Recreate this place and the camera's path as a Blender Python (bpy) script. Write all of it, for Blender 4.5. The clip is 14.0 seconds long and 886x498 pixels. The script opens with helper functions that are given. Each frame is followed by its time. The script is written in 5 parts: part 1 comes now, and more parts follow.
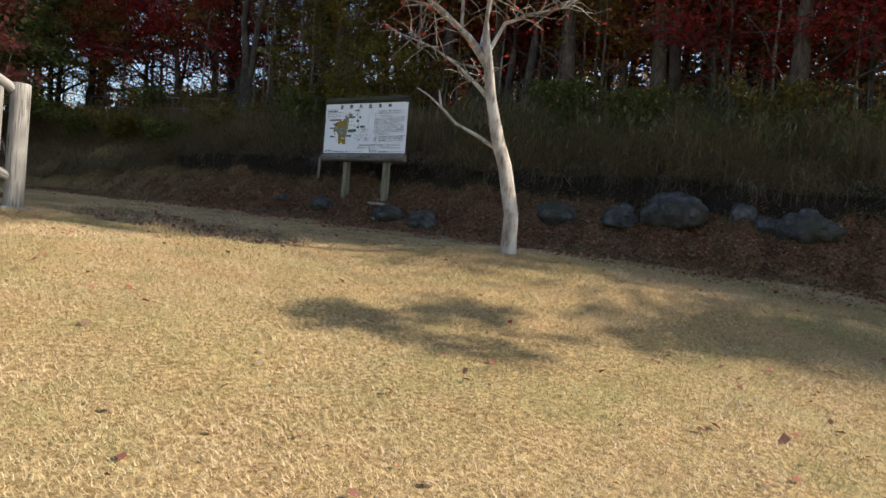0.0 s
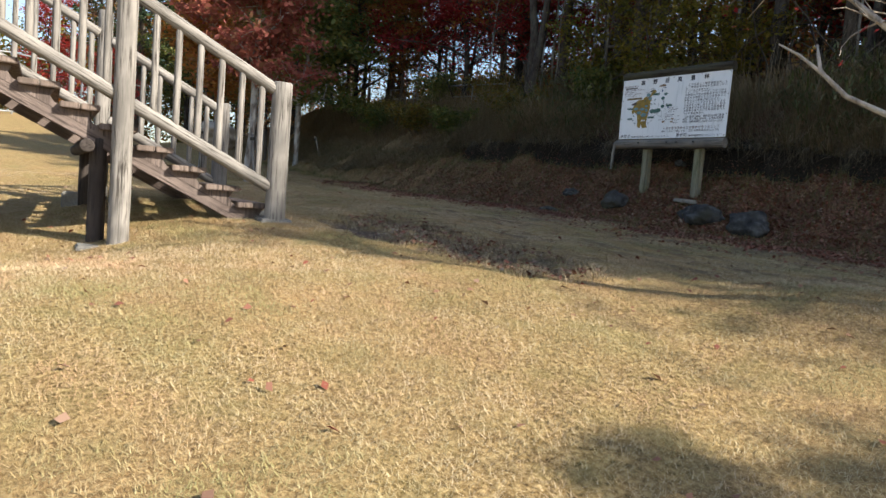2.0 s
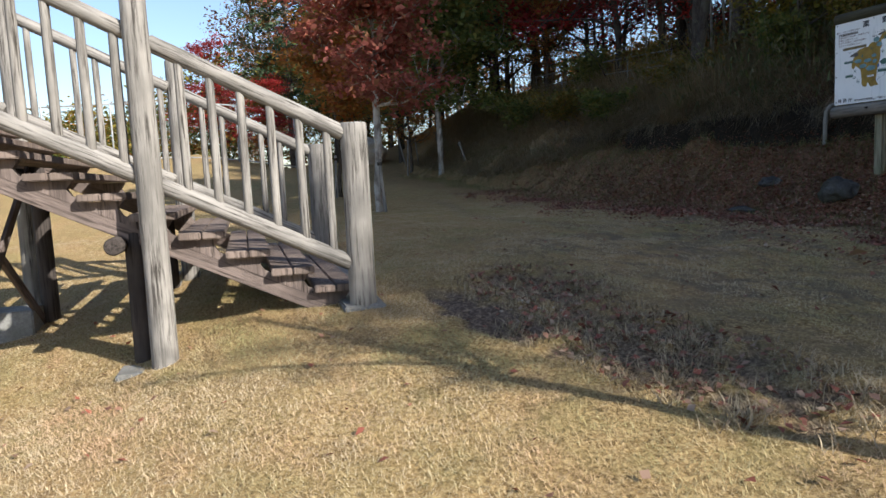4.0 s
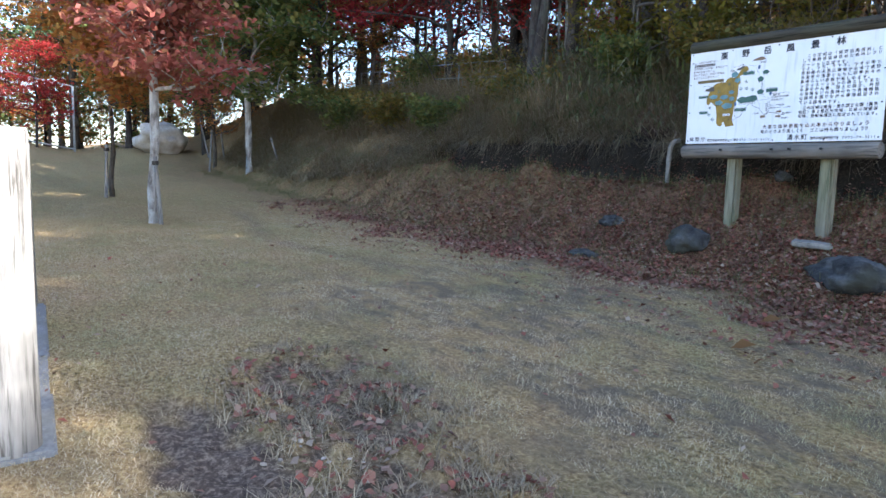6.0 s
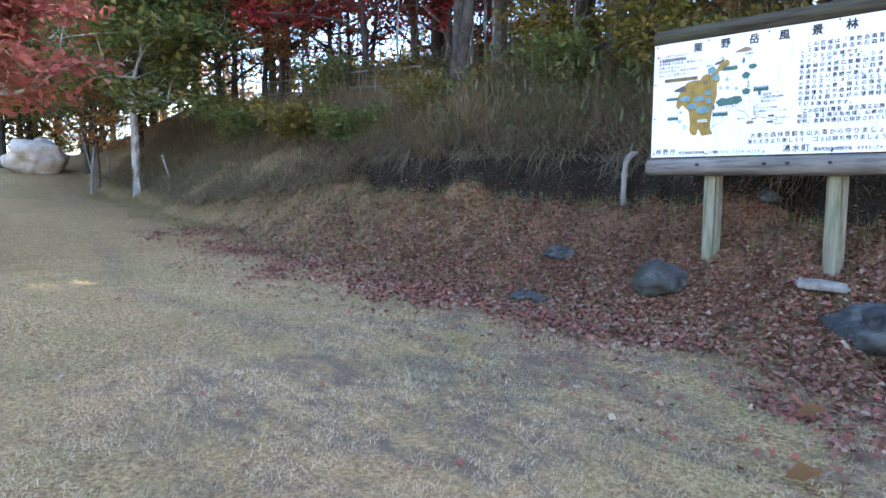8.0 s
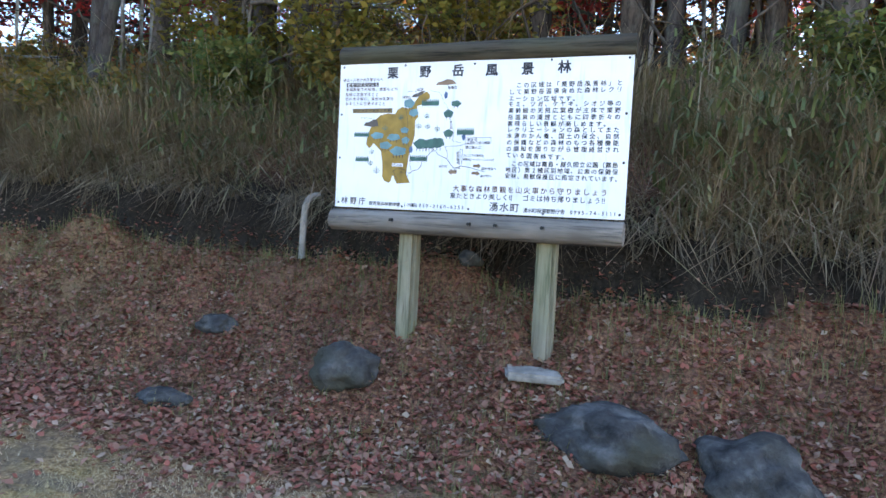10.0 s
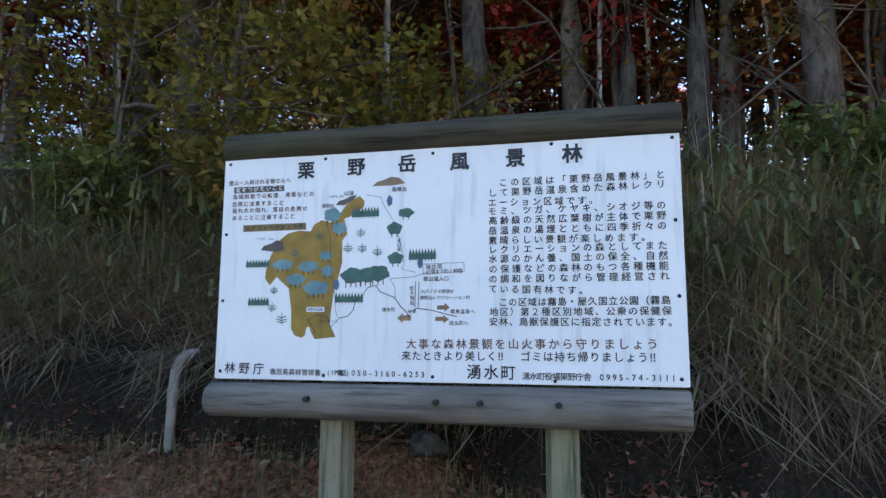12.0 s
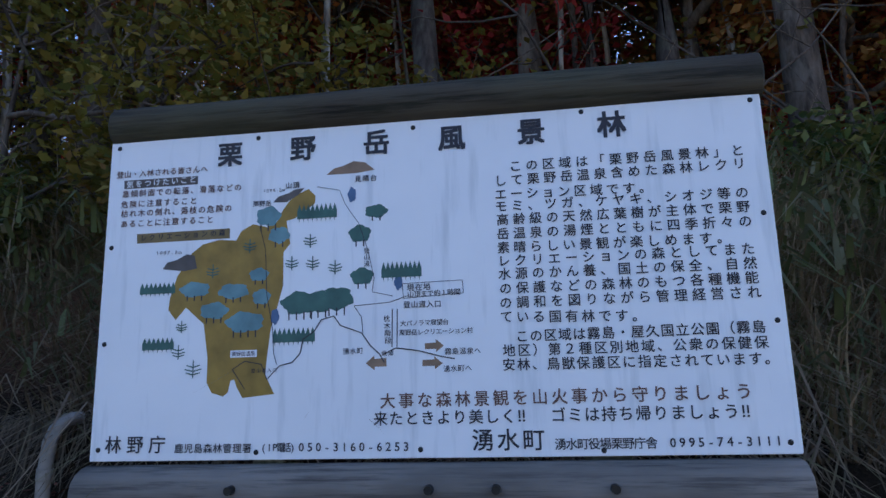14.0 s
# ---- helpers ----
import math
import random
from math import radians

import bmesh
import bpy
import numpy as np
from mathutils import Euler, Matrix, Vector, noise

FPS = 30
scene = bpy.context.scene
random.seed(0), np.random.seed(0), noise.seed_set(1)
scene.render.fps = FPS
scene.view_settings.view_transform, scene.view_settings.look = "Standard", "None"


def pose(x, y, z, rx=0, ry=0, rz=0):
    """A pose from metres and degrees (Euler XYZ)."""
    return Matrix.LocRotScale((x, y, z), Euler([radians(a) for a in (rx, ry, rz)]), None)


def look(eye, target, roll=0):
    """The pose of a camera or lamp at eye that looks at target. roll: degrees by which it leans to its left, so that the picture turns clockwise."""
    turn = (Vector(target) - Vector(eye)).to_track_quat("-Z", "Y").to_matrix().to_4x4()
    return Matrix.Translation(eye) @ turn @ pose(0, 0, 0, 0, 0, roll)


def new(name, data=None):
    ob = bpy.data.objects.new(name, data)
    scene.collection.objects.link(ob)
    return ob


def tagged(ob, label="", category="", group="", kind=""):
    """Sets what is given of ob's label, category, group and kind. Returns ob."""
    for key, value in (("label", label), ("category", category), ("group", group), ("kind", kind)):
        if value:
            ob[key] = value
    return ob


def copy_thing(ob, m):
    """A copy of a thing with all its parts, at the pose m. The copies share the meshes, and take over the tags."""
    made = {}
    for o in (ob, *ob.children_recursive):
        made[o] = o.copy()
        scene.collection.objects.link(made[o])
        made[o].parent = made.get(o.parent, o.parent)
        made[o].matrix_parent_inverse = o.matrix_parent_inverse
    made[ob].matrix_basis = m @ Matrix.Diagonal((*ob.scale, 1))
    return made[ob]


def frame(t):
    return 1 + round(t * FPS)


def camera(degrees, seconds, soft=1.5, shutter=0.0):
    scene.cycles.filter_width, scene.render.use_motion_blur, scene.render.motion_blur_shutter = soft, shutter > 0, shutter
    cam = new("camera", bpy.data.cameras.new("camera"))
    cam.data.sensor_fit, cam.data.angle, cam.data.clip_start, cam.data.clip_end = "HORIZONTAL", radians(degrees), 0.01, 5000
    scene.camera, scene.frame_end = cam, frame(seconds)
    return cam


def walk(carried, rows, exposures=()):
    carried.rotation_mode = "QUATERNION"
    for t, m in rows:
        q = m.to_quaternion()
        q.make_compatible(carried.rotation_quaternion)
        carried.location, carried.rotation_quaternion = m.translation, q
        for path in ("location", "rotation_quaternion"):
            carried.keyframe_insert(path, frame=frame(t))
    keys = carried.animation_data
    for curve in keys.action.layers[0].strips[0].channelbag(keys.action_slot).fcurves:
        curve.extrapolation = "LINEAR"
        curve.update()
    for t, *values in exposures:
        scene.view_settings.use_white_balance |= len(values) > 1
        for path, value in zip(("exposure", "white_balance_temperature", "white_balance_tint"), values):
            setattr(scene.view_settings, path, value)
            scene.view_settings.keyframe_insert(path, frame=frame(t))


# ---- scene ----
cam = camera(66.7, 14.0)
PATH = [
    (0, (-0.164, 0.123, 1.004), (-1.155, 1.86, 0.978), 4.5),
    (0.5, (-0.408, 0.497, 1.114), (-1.616, 2.091, 1.085), 4.1),
    (1, (-0.777, 0.821, 1.256), (-2.038, 2.372, 1.196), 5.1),
    (1.5, (-1.111, 1.207, 1.305), (-2.369, 2.761, 1.251), 0.2),
    (2, (-1.457, 1.521, 1.352), (-3.063, 2.702, 1.197), 4.7),
    (2.5, (-1.78, 1.863, 1.484), (-3.499, 2.856, 1.241), 0.2),
    (2.7, (-1.914, 2.052, 1.507), (-3.667, 2.982, 1.26), -0.5),
    (4.8, (-3.575, 3.206, 2.035), (-5.431, 3.924, 1.83), -3.0),
    (5, (-3.713, 3.344, 2.027), (-5.511, 4.195, 1.822), -2.3),
    (5.5, (-4.073, 3.673, 2.118), (-5.808, 4.649, 1.919), 0.3),
    (6, (-4.51, 3.844, 2.173), (-6.1, 5.035, 1.941), 1.4),
    (6.5, (-4.831, 4.098, 2.18), (-6.5, 5.171, 1.934), 2.3),
    (7, (-5.17, 4.346, 2.218), (-6.709, 5.601, 1.981), 2.7),
    (7.5, (-5.51, 4.597, 2.247), (-6.911, 6.004, 2.011), 2.5),
    (8, (-5.771, 5.013, 2.254), (-7.228, 6.371, 2.069), 0.6),
    (8.5, (-6.047, 5.35, 2.27), (-7.179, 6.992, 2.118), 1.1),
    (8.7, (-6.115, 5.489, 2.29), (-7.09, 7.228, 2.121), 1.4),
    (10.8, (-6.839, 6.899, 2.639), (-7.499, 8.786, 2.673), 2.4),
    (11, (-6.925, 7.036, 2.664), (-7.559, 8.931, 2.752), 1.8),
    (11.5, (-7.126, 7.363, 2.668), (-7.666, 9.282, 2.825), 1.1),
    (12, (-7.243, 7.763, 2.676), (-7.709, 9.688, 2.952), 0.3),
    (12.5, (-7.441, 8.052, 2.697), (-7.806, 9.992, 3.02), 0.8),
    (13, (-7.505, 8.312, 2.703), (-7.781, 10.264, 3.037), 0.1),
    (13.5, (-7.532, 8.507, 2.704), (-7.843, 10.449, 3.069), -0.8),
    (14, (-7.583, 8.532, 2.716), (-7.853, 10.475, 3.105), -1.5),
]
EXPOSURES = [(0.0, 1.32, 6700, 12), (2.0, 1.4, 6600, 12), (2.6, 1.1, 6500, 12), (4.8, 1.5, 6000, 12), (5.5, 2.35, 5900, 12), (6.5, 2.95, 5600, 13), (8.5, 3.45, 5700, 15), (11.0, 2.75, 6000, 10), (12.5, 2.05, 5500, 14), (14.0, 1.55, 5100, 19)]
walk(cam, [(t, look(eye, target, roll)) for t, eye, target, roll in PATH], EXPOSURES)

# ---- daylight: low autumn sun from behind the wood, clear sky ----
SUN_EL, SUN_AZ = 32.0, 61.0
world = bpy.data.worlds.new("world")
scene.world = world
world.use_nodes = True
wn = world.node_tree.nodes
sky = wn.new("ShaderNodeTexSky")
sky.sky_type, sky.sun_disc = "NISHITA", False
sky.sun_elevation, sky.sun_rotation = radians(SUN_EL), radians(SUN_AZ)
wn["Background"].inputs["Strength"].default_value = 0.092
world.node_tree.links.new(sky.outputs["Color"], wn["Background"].inputs["Color"])
sun_data = bpy.data.lights.new("sun", "SUN")
sun_data.energy, sun_data.angle, sun_data.color = 4.2, radians(0.53), (1.0, 0.93, 0.8)
sun = new("sun", sun_data)
sun_way = Vector((math.sin(radians(SUN_AZ)) * math.cos(radians(SUN_EL)), math.cos(radians(SUN_AZ)) * math.cos(radians(SUN_EL)), math.sin(radians(SUN_EL))))
sun.matrix_world = look(sun_way * 60, (0, 0, 0))

# ---- materials ----
def shader(name, build, rough=0.85, spec=0.25):
    """A node material; build(n, link, coords) returns a colour socket and a height socket or None."""
    m = bpy.data.materials.new(name)
    m.use_nodes = True
    nt = m.node_tree
    p = nt.nodes["Principled BSDF"]
    p.inputs["Roughness"].default_value = rough
    p.inputs["Specular IOR Level"].default_value = spec
    colour, height, strength, distance = build(nt)
    nt.links.new(colour, p.inputs["Base Color"])
    if height:
        b = nt.nodes.new("ShaderNodeBump")
        b.inputs["Strength"].default_value, b.inputs["Distance"].default_value = strength, distance
        nt.links.new(height, b.inputs["Height"])
        nt.links.new(b.outputs["Normal"], p.inputs["Normal"])
    return m


def coords(nt, scale=(1, 1, 1), kind="Object"):
    c, mp = nt.nodes.new("ShaderNodeTexCoord"), nt.nodes.new("ShaderNodeMapping")
    mp.inputs["Scale"].default_value = scale
    nt.links.new(c.outputs[kind], mp.inputs["Vector"])
    return mp.outputs["Vector"]


def shifted(nt, vec):
    """Moves the pattern by a random amount for each object."""
    info, add = nt.nodes.new("ShaderNodeObjectInfo"), nt.nodes.new("ShaderNodeVectorMath")
    add.operation = "MULTIPLY_ADD"
    nt.links.new(info.outputs["Random"], add.inputs[0])
    add.inputs[1].default_value = (17.0, 11.0, 7.0)
    nt.links.new(vec, add.inputs[2])
    return add.outputs[0]


def noise_tex(nt, vec, scale, detail=4.0, rough=0.55):
    n = nt.nodes.new("ShaderNodeTexNoise")
    n.inputs["Scale"].default_value, n.inputs["Detail"].default_value, n.inputs["Roughness"].default_value = scale, detail, rough
    if vec is not None:
        nt.links.new(vec, n.inputs["Vector"])
    return n.outputs["Fac"]


def ramp(nt, fac, stops):
    r = nt.nodes.new("ShaderNodeValToRGB")
    els = r.color_ramp.elements
    while len(els) < len(stops):
        els.new(0.5)
    for e, (at, c) in zip(els, stops):
        e.position, e.color = at, (*c, 1) if len(c) == 3 else c
    nt.links.new(fac, r.inputs["Fac"])
    return r.outputs["Color"]


def mixed(nt, fac, a, b, how="MIX"):
    m = nt.nodes.new("ShaderNodeMix")
    m.data_type, m.blend_type = "RGBA", how
    for sock, v in ((m.inputs[0], fac), (m.inputs[6], a), (m.inputs[7], b)):
        if isinstance(v, (int, float)):
            sock.default_value = v
        elif isinstance(v, tuple):
            sock.default_value = (*v, 1)
        else:
            nt.links.new(v, sock)
    return m.outputs[2]


def attribute(nt, name):
    a = nt.nodes.new("ShaderNodeAttribute")
    a.attribute_name = name
    return a.outputs["Fac"]


def island(nt):
    return nt.nodes.new("ShaderNodeNewGeometry").outputs["Random Per Island"]


def object_random(nt):
    return nt.nodes.new("ShaderNodeObjectInfo").outputs["Random"]


def log_wood(name, light, dark, green=0.0):
    def build(nt):
        v = shifted(nt, coords(nt, (26, 26, 1.6)))
        grain = noise_tex(nt, v, 1.6, 5, 0.65)
        blot = noise_tex(nt, shifted(nt, coords(nt, (1, 1, 0.5))), 5.0, 3)
        c = ramp(nt, grain, [(0.36, dark), (0.5, light), (0.75, tuple(min(1, x * 1.25) for x in light))])
        c = mixed(nt, ramp(nt, blot, [(0.42, (0, 0, 0)), (0.7, (1, 1, 1))]), c, tuple(x * 0.6 for x in light), "MIX")
        if green:
            g = noise_tex(nt, shifted(nt, coords(nt, (1, 1, 0.35))), 4.0, 3)
            c = mixed(nt, ramp(nt, g, [(0.35, (0, 0, 0)), (0.65, (green, green, green))]), c, (0.17, 0.2, 0.09))
        return c, grain, 0.55, 0.012
    return shader(name, build, 0.85, 0.2)


GREY_LOG = log_wood("weathered_log", (0.265, 0.25, 0.228), (0.045, 0.04, 0.035))
SIGN_LEG_WOOD = log_wood("treated_post", (0.26, 0.235, 0.17), (0.1, 0.09, 0.065), 0.4)
SIGN_BEAM_WOOD = log_wood("weathered_beam", (0.2, 0.18, 0.155), (0.06, 0.055, 0.05))
SIGN_ROOF_WOOD = log_wood("mossy_beam", (0.055, 0.046, 0.034), (0.016, 0.014, 0.011), 0.12)
TREAD_WOOD = log_wood("tread_plank", (0.21, 0.165, 0.14), (0.06, 0.046, 0.04))
STRINGER_WOOD = log_wood("stringer_board", (0.17, 0.135, 0.12), (0.05, 0.04, 0.035))
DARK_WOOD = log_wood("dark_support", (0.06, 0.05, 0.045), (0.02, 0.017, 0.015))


def bark(name, light, dark, patch=(0.5, 0.49, 0.45), amount=0.4):
    def build(nt):
        v = shifted(nt, coords(nt, (9, 9, 2.5)))
        g = noise_tex(nt, v, 2.2, 6, 0.65)
        c = ramp(nt, g, [(0.32, dark), (0.6, light)])
        lich = noise_tex(nt, shifted(nt, coords(nt, (1, 1, 0.7))), 6.0, 4)
        c = mixed(nt, ramp(nt, lich, [(0.5, (0, 0, 0)), (0.62, (amount,) * 3)]), c, patch)
        return c, g, 0.6, 0.02
    return shader(name, build, 0.9, 0.15)


PALE_BARK = bark("pale_bark", (0.38, 0.345, 0.305), (0.11, 0.095, 0.08), (0.55, 0.54, 0.5), 0.55)
GREY_BARK = bark("grey_bark", (0.12, 0.095, 0.075), (0.035, 0.028, 0.022), (0.2, 0.185, 0.15), 0.3)
DARK_BARK = bark("dark_bark", (0.075, 0.062, 0.052), (0.025, 0.02, 0.017), (0.14, 0.15, 0.11), 0.25)
POLE_BARK = bark("sapling_bark", (0.33, 0.29, 0.24), (0.1, 0.085, 0.07), (0.5, 0.48, 0.43), 0.5)


def leafy(name, colours, rough=0.6, through_light=0.45):
    def build(nt):
        stops = [(i / max(1, len(colours) - 1), c) for i, c in enumerate(colours)]
        c = ramp(nt, island(nt), stops)
        big = noise_tex(nt, coords(nt), 1.3, 2)
        c = mixed(nt, ramp(nt, big, [(0.35, (0, 0, 0)), (0.7, (0.5,) * 3)]), c, tuple(x * 0.55 for x in colours[0]))
        return c, None, 0, 0
    m = shader(name, build, rough, 0.25)
    if through_light:
        nt = m.node_tree
        p, out = nt.nodes["Principled BSDF"], nt.nodes["Material Output"]
        tr, mx = nt.nodes.new("ShaderNodeBsdfTranslucent"), nt.nodes.new("ShaderNodeMixShader")
        nt.links.new(p.inputs["Base Color"].links[0].from_socket, tr.inputs["Color"])
        mx.inputs[0].default_value = through_light
        nt.links.new(p.outputs[0], mx.inputs[1])
        nt.links.new(tr.outputs[0], mx.inputs[2])
        nt.links.new(mx.outputs[0], out.inputs["Surface"])
    return m


LEAF_RED = leafy("crimson_maple_leaf", [(0.24, 0.022, 0.022), (0.38, 0.035, 0.032), (0.5, 0.07, 0.055), (0.32, 0.035, 0.03)], 0.6, 0.55)
LEAF_SALMON = leafy("rusty_maple_leaf", [(0.26, 0.085, 0.065), (0.44, 0.16, 0.12), (0.36, 0.09, 0.075), (0.32, 0.18, 0.09)])
LEAF_ORANGE = leafy("orange_maple_leaf", [(0.38, 0.13, 0.03), (0.5, 0.24, 0.06), (0.24, 0.16, 0.04), (0.46, 0.13, 0.05)])
LEAF_GREEN = leafy("green_leaf", [(0.08, 0.12, 0.035), (0.14, 0.19, 0.055), (0.23, 0.23, 0.06), (0.32, 0.27, 0.075)])
LEAF_OLIVE = leafy("olive_leaf", [(0.11, 0.12, 0.03), (0.2, 0.19, 0.05), (0.35, 0.24, 0.05), (0.26, 0.15, 0.05)])
LEAF_BROWN = leafy("withered_leaf", [(0.12, 0.05, 0.025), (0.2, 0.09, 0.035), (0.28, 0.15, 0.05), (0.1, 0.05, 0.03)])
LEAF_YELLOW = leafy("yellow_shrub_leaf", [(0.13, 0.14, 0.025), (0.26, 0.22, 0.035), (0.34, 0.24, 0.04), (0.1, 0.12, 0.03)])
LEAF_CONIFER = leafy("conifer_needles", [(0.03, 0.055, 0.025), (0.05, 0.085, 0.04), (0.07, 0.1, 0.05)], 0.6, 0.15)


def build_lawn(nt):
    c = ramp(nt, island(nt), [(0.0, (0.4, 0.29, 0.15)), (0.2, (0.6, 0.48, 0.31)), (0.35, (0.34, 0.27, 0.13)), (0.5, (0.7, 0.58, 0.4)), (0.65, (0.52, 0.4, 0.25)), (0.8, (0.6, 0.47, 0.31)), (1.0, (0.22, 0.16, 0.08))])
    green, rust = noise_tex(nt, coords(nt), 0.8, 5, 0.6), noise_tex(nt, coords(nt, (1, 1, 1), "Generated"), 17, 5, 0.65)
    c = mixed(nt, ramp(nt, green, [(0.43, (0, 0, 0)), (0.64, (0.7,) * 3)]), c, (0.24, 0.25, 0.085))
    c = mixed(nt, ramp(nt, rust, [(0.48, (0, 0, 0)), (0.66, (0.6,) * 3)]), c, (0.5, 0.29, 0.17))
    return c, None, 0, 0


GRASS_LAWN = shader("lawn_blade", build_lawn, 0.55, 0.25)
GRASS_TALL = leafy("bank_grass", [(0.28, 0.205, 0.12), (0.17, 0.165, 0.065), (0.38, 0.285, 0.175), (0.22, 0.15, 0.095), (0.52, 0.41, 0.27), (0.2, 0.2, 0.085), (0.3, 0.2, 0.13)], 0.6, 0.3)
ROOTS = leafy("matted_roots", [(0.1, 0.08, 0.055), (0.2, 0.16, 0.1), (0.06, 0.05, 0.035), (0.3, 0.24, 0.16)], 0.7, 0.15)
MATTED = leafy("matted_straw", [(0.3, 0.23, 0.14), (0.46, 0.37, 0.23), (0.2, 0.15, 0.1), (0.56, 0.46, 0.3), (0.12, 0.09, 0.06)], 0.7, 0.15)
SLOPE_GREEN = leafy("slope_grass_blade", [(0.13, 0.13, 0.045), (0.2, 0.19, 0.07), (0.3, 0.25, 0.12), (0.1, 0.12, 0.04)], 0.6, 0.3)
BAMBOO = leafy("bamboo_grass_leaf", [(0.12, 0.145, 0.05), (0.18, 0.2, 0.075), (0.09, 0.105, 0.04), (0.3, 0.26, 0.14)], 0.5, 0.3)
STRAW = leafy("dry_stalk", [(0.3, 0.24, 0.15), (0.42, 0.34, 0.22), (0.2, 0.15, 0.1)], 0.6, 0.2)
DEAD_LEAF = leafy("fallen_leaf", [(0.26, 0.09, 0.06), (0.34, 0.11, 0.07), (0.19, 0.08, 0.055), (0.36, 0.2, 0.13), (0.27, 0.12, 0.08), (0.42, 0.33, 0.23), (0.13, 0.07, 0.05), (0.32, 0.095, 0.065)], 0.7, 0.1)


def build_ground(nt):
    v = coords(nt)
    fine = noise_tex(nt, v, 38, 6, 0.7)
    mid = noise_tex(nt, v, 3.2, 5, 0.6)
    wide = noise_tex(nt, v, 0.55, 4)
    lawn_c = ramp(nt, fine, [(0.32, (0.07, 0.045, 0.02)), (0.48, (0.26, 0.18, 0.08)), (0.66, (0.5, 0.38, 0.19))])
    lawn_c = mixed(nt, ramp(nt, mid, [(0.45, (0, 0, 0)), (0.7, (0.45,) * 3)]), lawn_c, (0.22, 0.2, 0.08))
    lawn_c = mixed(nt, ramp(nt, wide, [(0.45, (0, 0, 0)), (0.7, (0.35,) * 3)]), lawn_c, (0.4, 0.25, 0.13))
    thin = noise_tex(nt, coords(nt, (1.0, 1.8, 1)), 2.3, 6, 0.7)
    lawn_c = mixed(nt, ramp(nt, thin, [(0.42, (0, 0, 0)), (0.58, (0.75,) * 3)]), lawn_c, mixed(nt, attribute(nt, "worn"), lawn_c, (0.13, 0.105, 0.08)))
    soil_c = ramp(nt, fine, [(0.3, (0.045, 0.032, 0.024)), (0.5, (0.13, 0.095, 0.07)), (0.64, (0.3, 0.23, 0.165))])
    litter_c = ramp(nt, fine, [(0.36, (0.035, 0.02, 0.014)), (0.5, (0.15, 0.07, 0.042)), (0.64, (0.32, 0.18, 0.1))])
    litter_c = mixed(nt, ramp(nt, mid, [(0.5, (0, 0, 0)), (0.7, (0.5,) * 3)]), litter_c, (0.2, 0.13, 0.08))
    c = mixed(nt, attribute(nt, "litter"), lawn_c, litter_c)
    c = mixed(nt, attribute(nt, "soil"), c, soil_c)
    # near-black earth colour carries the shade under the turf's overhang
    c = mixed(nt, attribute(nt, "cut_shade"), c, ramp(nt, fine, [(0.35, (0.012, 0.01, 0.008)), (0.55, (0.03, 0.024, 0.018)), (0.7, (0.055, 0.043, 0.032))]))
    return c, fine, 0.7, 0.03


GROUND = shader("lawn_and_litter", build_ground, 0.95, 0.1)


def build_rock(nt):
    v = shifted(nt, coords(nt))
    a, b = noise_tex(nt, v, 7, 7, 0.65), noise_tex(nt, v, 2.0, 3)
    c = ramp(nt, a, [(0.3, (0.022, 0.022, 0.022)), (0.5, (0.062, 0.061, 0.06)), (0.72, (0.15, 0.148, 0.14))])
    c = mixed(nt, ramp(nt, b, [(0.5, (0, 0, 0)), (0.65, (0.8,) * 3)]), c, (0.055, 0.052, 0.035))
    return c, a, 1.0, 0.05


ROCK = shader("mossy_grey_stone", build_rock, 0.95, 0.1)


def build_pale(nt):
    v = shifted(nt, coords(nt))
    a = noise_tex(nt, v, 3, 6, 0.6)
    return ramp(nt, a, [(0.3, (0.3, 0.25, 0.2)), (0.65, (0.52, 0.46, 0.38))]), a, 0.6, 0.05


PALE_STONE = shader("pale_boulder_stone", build_pale, 0.9, 0.2)


def build_concrete(nt):
    v = shifted(nt, coords(nt))
    a, b = noise_tex(nt, v, 40, 5, 0.7), noise_tex(nt, v, 3.5, 4)
    c = ramp(nt, a, [(0.3, (0.15, 0.15, 0.145)), (0.7, (0.28, 0.28, 0.27))])
    return mixed(nt, ramp(nt, b, [(0.45, (0, 0, 0)), (0.7, (0.7,) * 3)]), c, (0.16, 0.155, 0.13)), a, 0.4, 0.01


CONCRETE = shader("worn_concrete", build_concrete, 0.9, 0.25)


def build_panel(nt):
    v = coords(nt)
    streak = noise_tex(nt, coords(nt, (9, 1, 0.9)), 2.2, 4, 0.6)
    fog = noise_tex(nt, v, 2.6, 4)
    c = mixed(nt, ramp(nt, fog, [(0.4, (0, 0, 0)), (0.75, (0.5,) * 3)]), (0.8, 0.81, 0.82), (0.66, 0.69, 0.72))
    c = mixed(nt, ramp(nt, streak, [(0.55, (0, 0, 0)), (0.72, (0.5,) * 3)]), c, (0.5, 0.53, 0.54))
    return c, None, 0, 0


PANEL_WHITE = shader("enamelled_white_panel", build_panel, 0.35, 0.4)


def plain(name, rgb, rough=0.6, metal=0.0, vary=0.25):
    def build(nt):
        n = noise_tex(nt, coords(nt), 14, 4)
        return ramp(nt, n, [(0.3, tuple(x * (1 - vary) for x in rgb)), (0.7, tuple(min(1, x * (1 + vary)) for x in rgb))]), None, 0, 0
    m = shader(name, build, rough, 0.3)
    m.node_tree.nodes["Principled BSDF"].inputs["Metallic"].default_value = metal
    return m


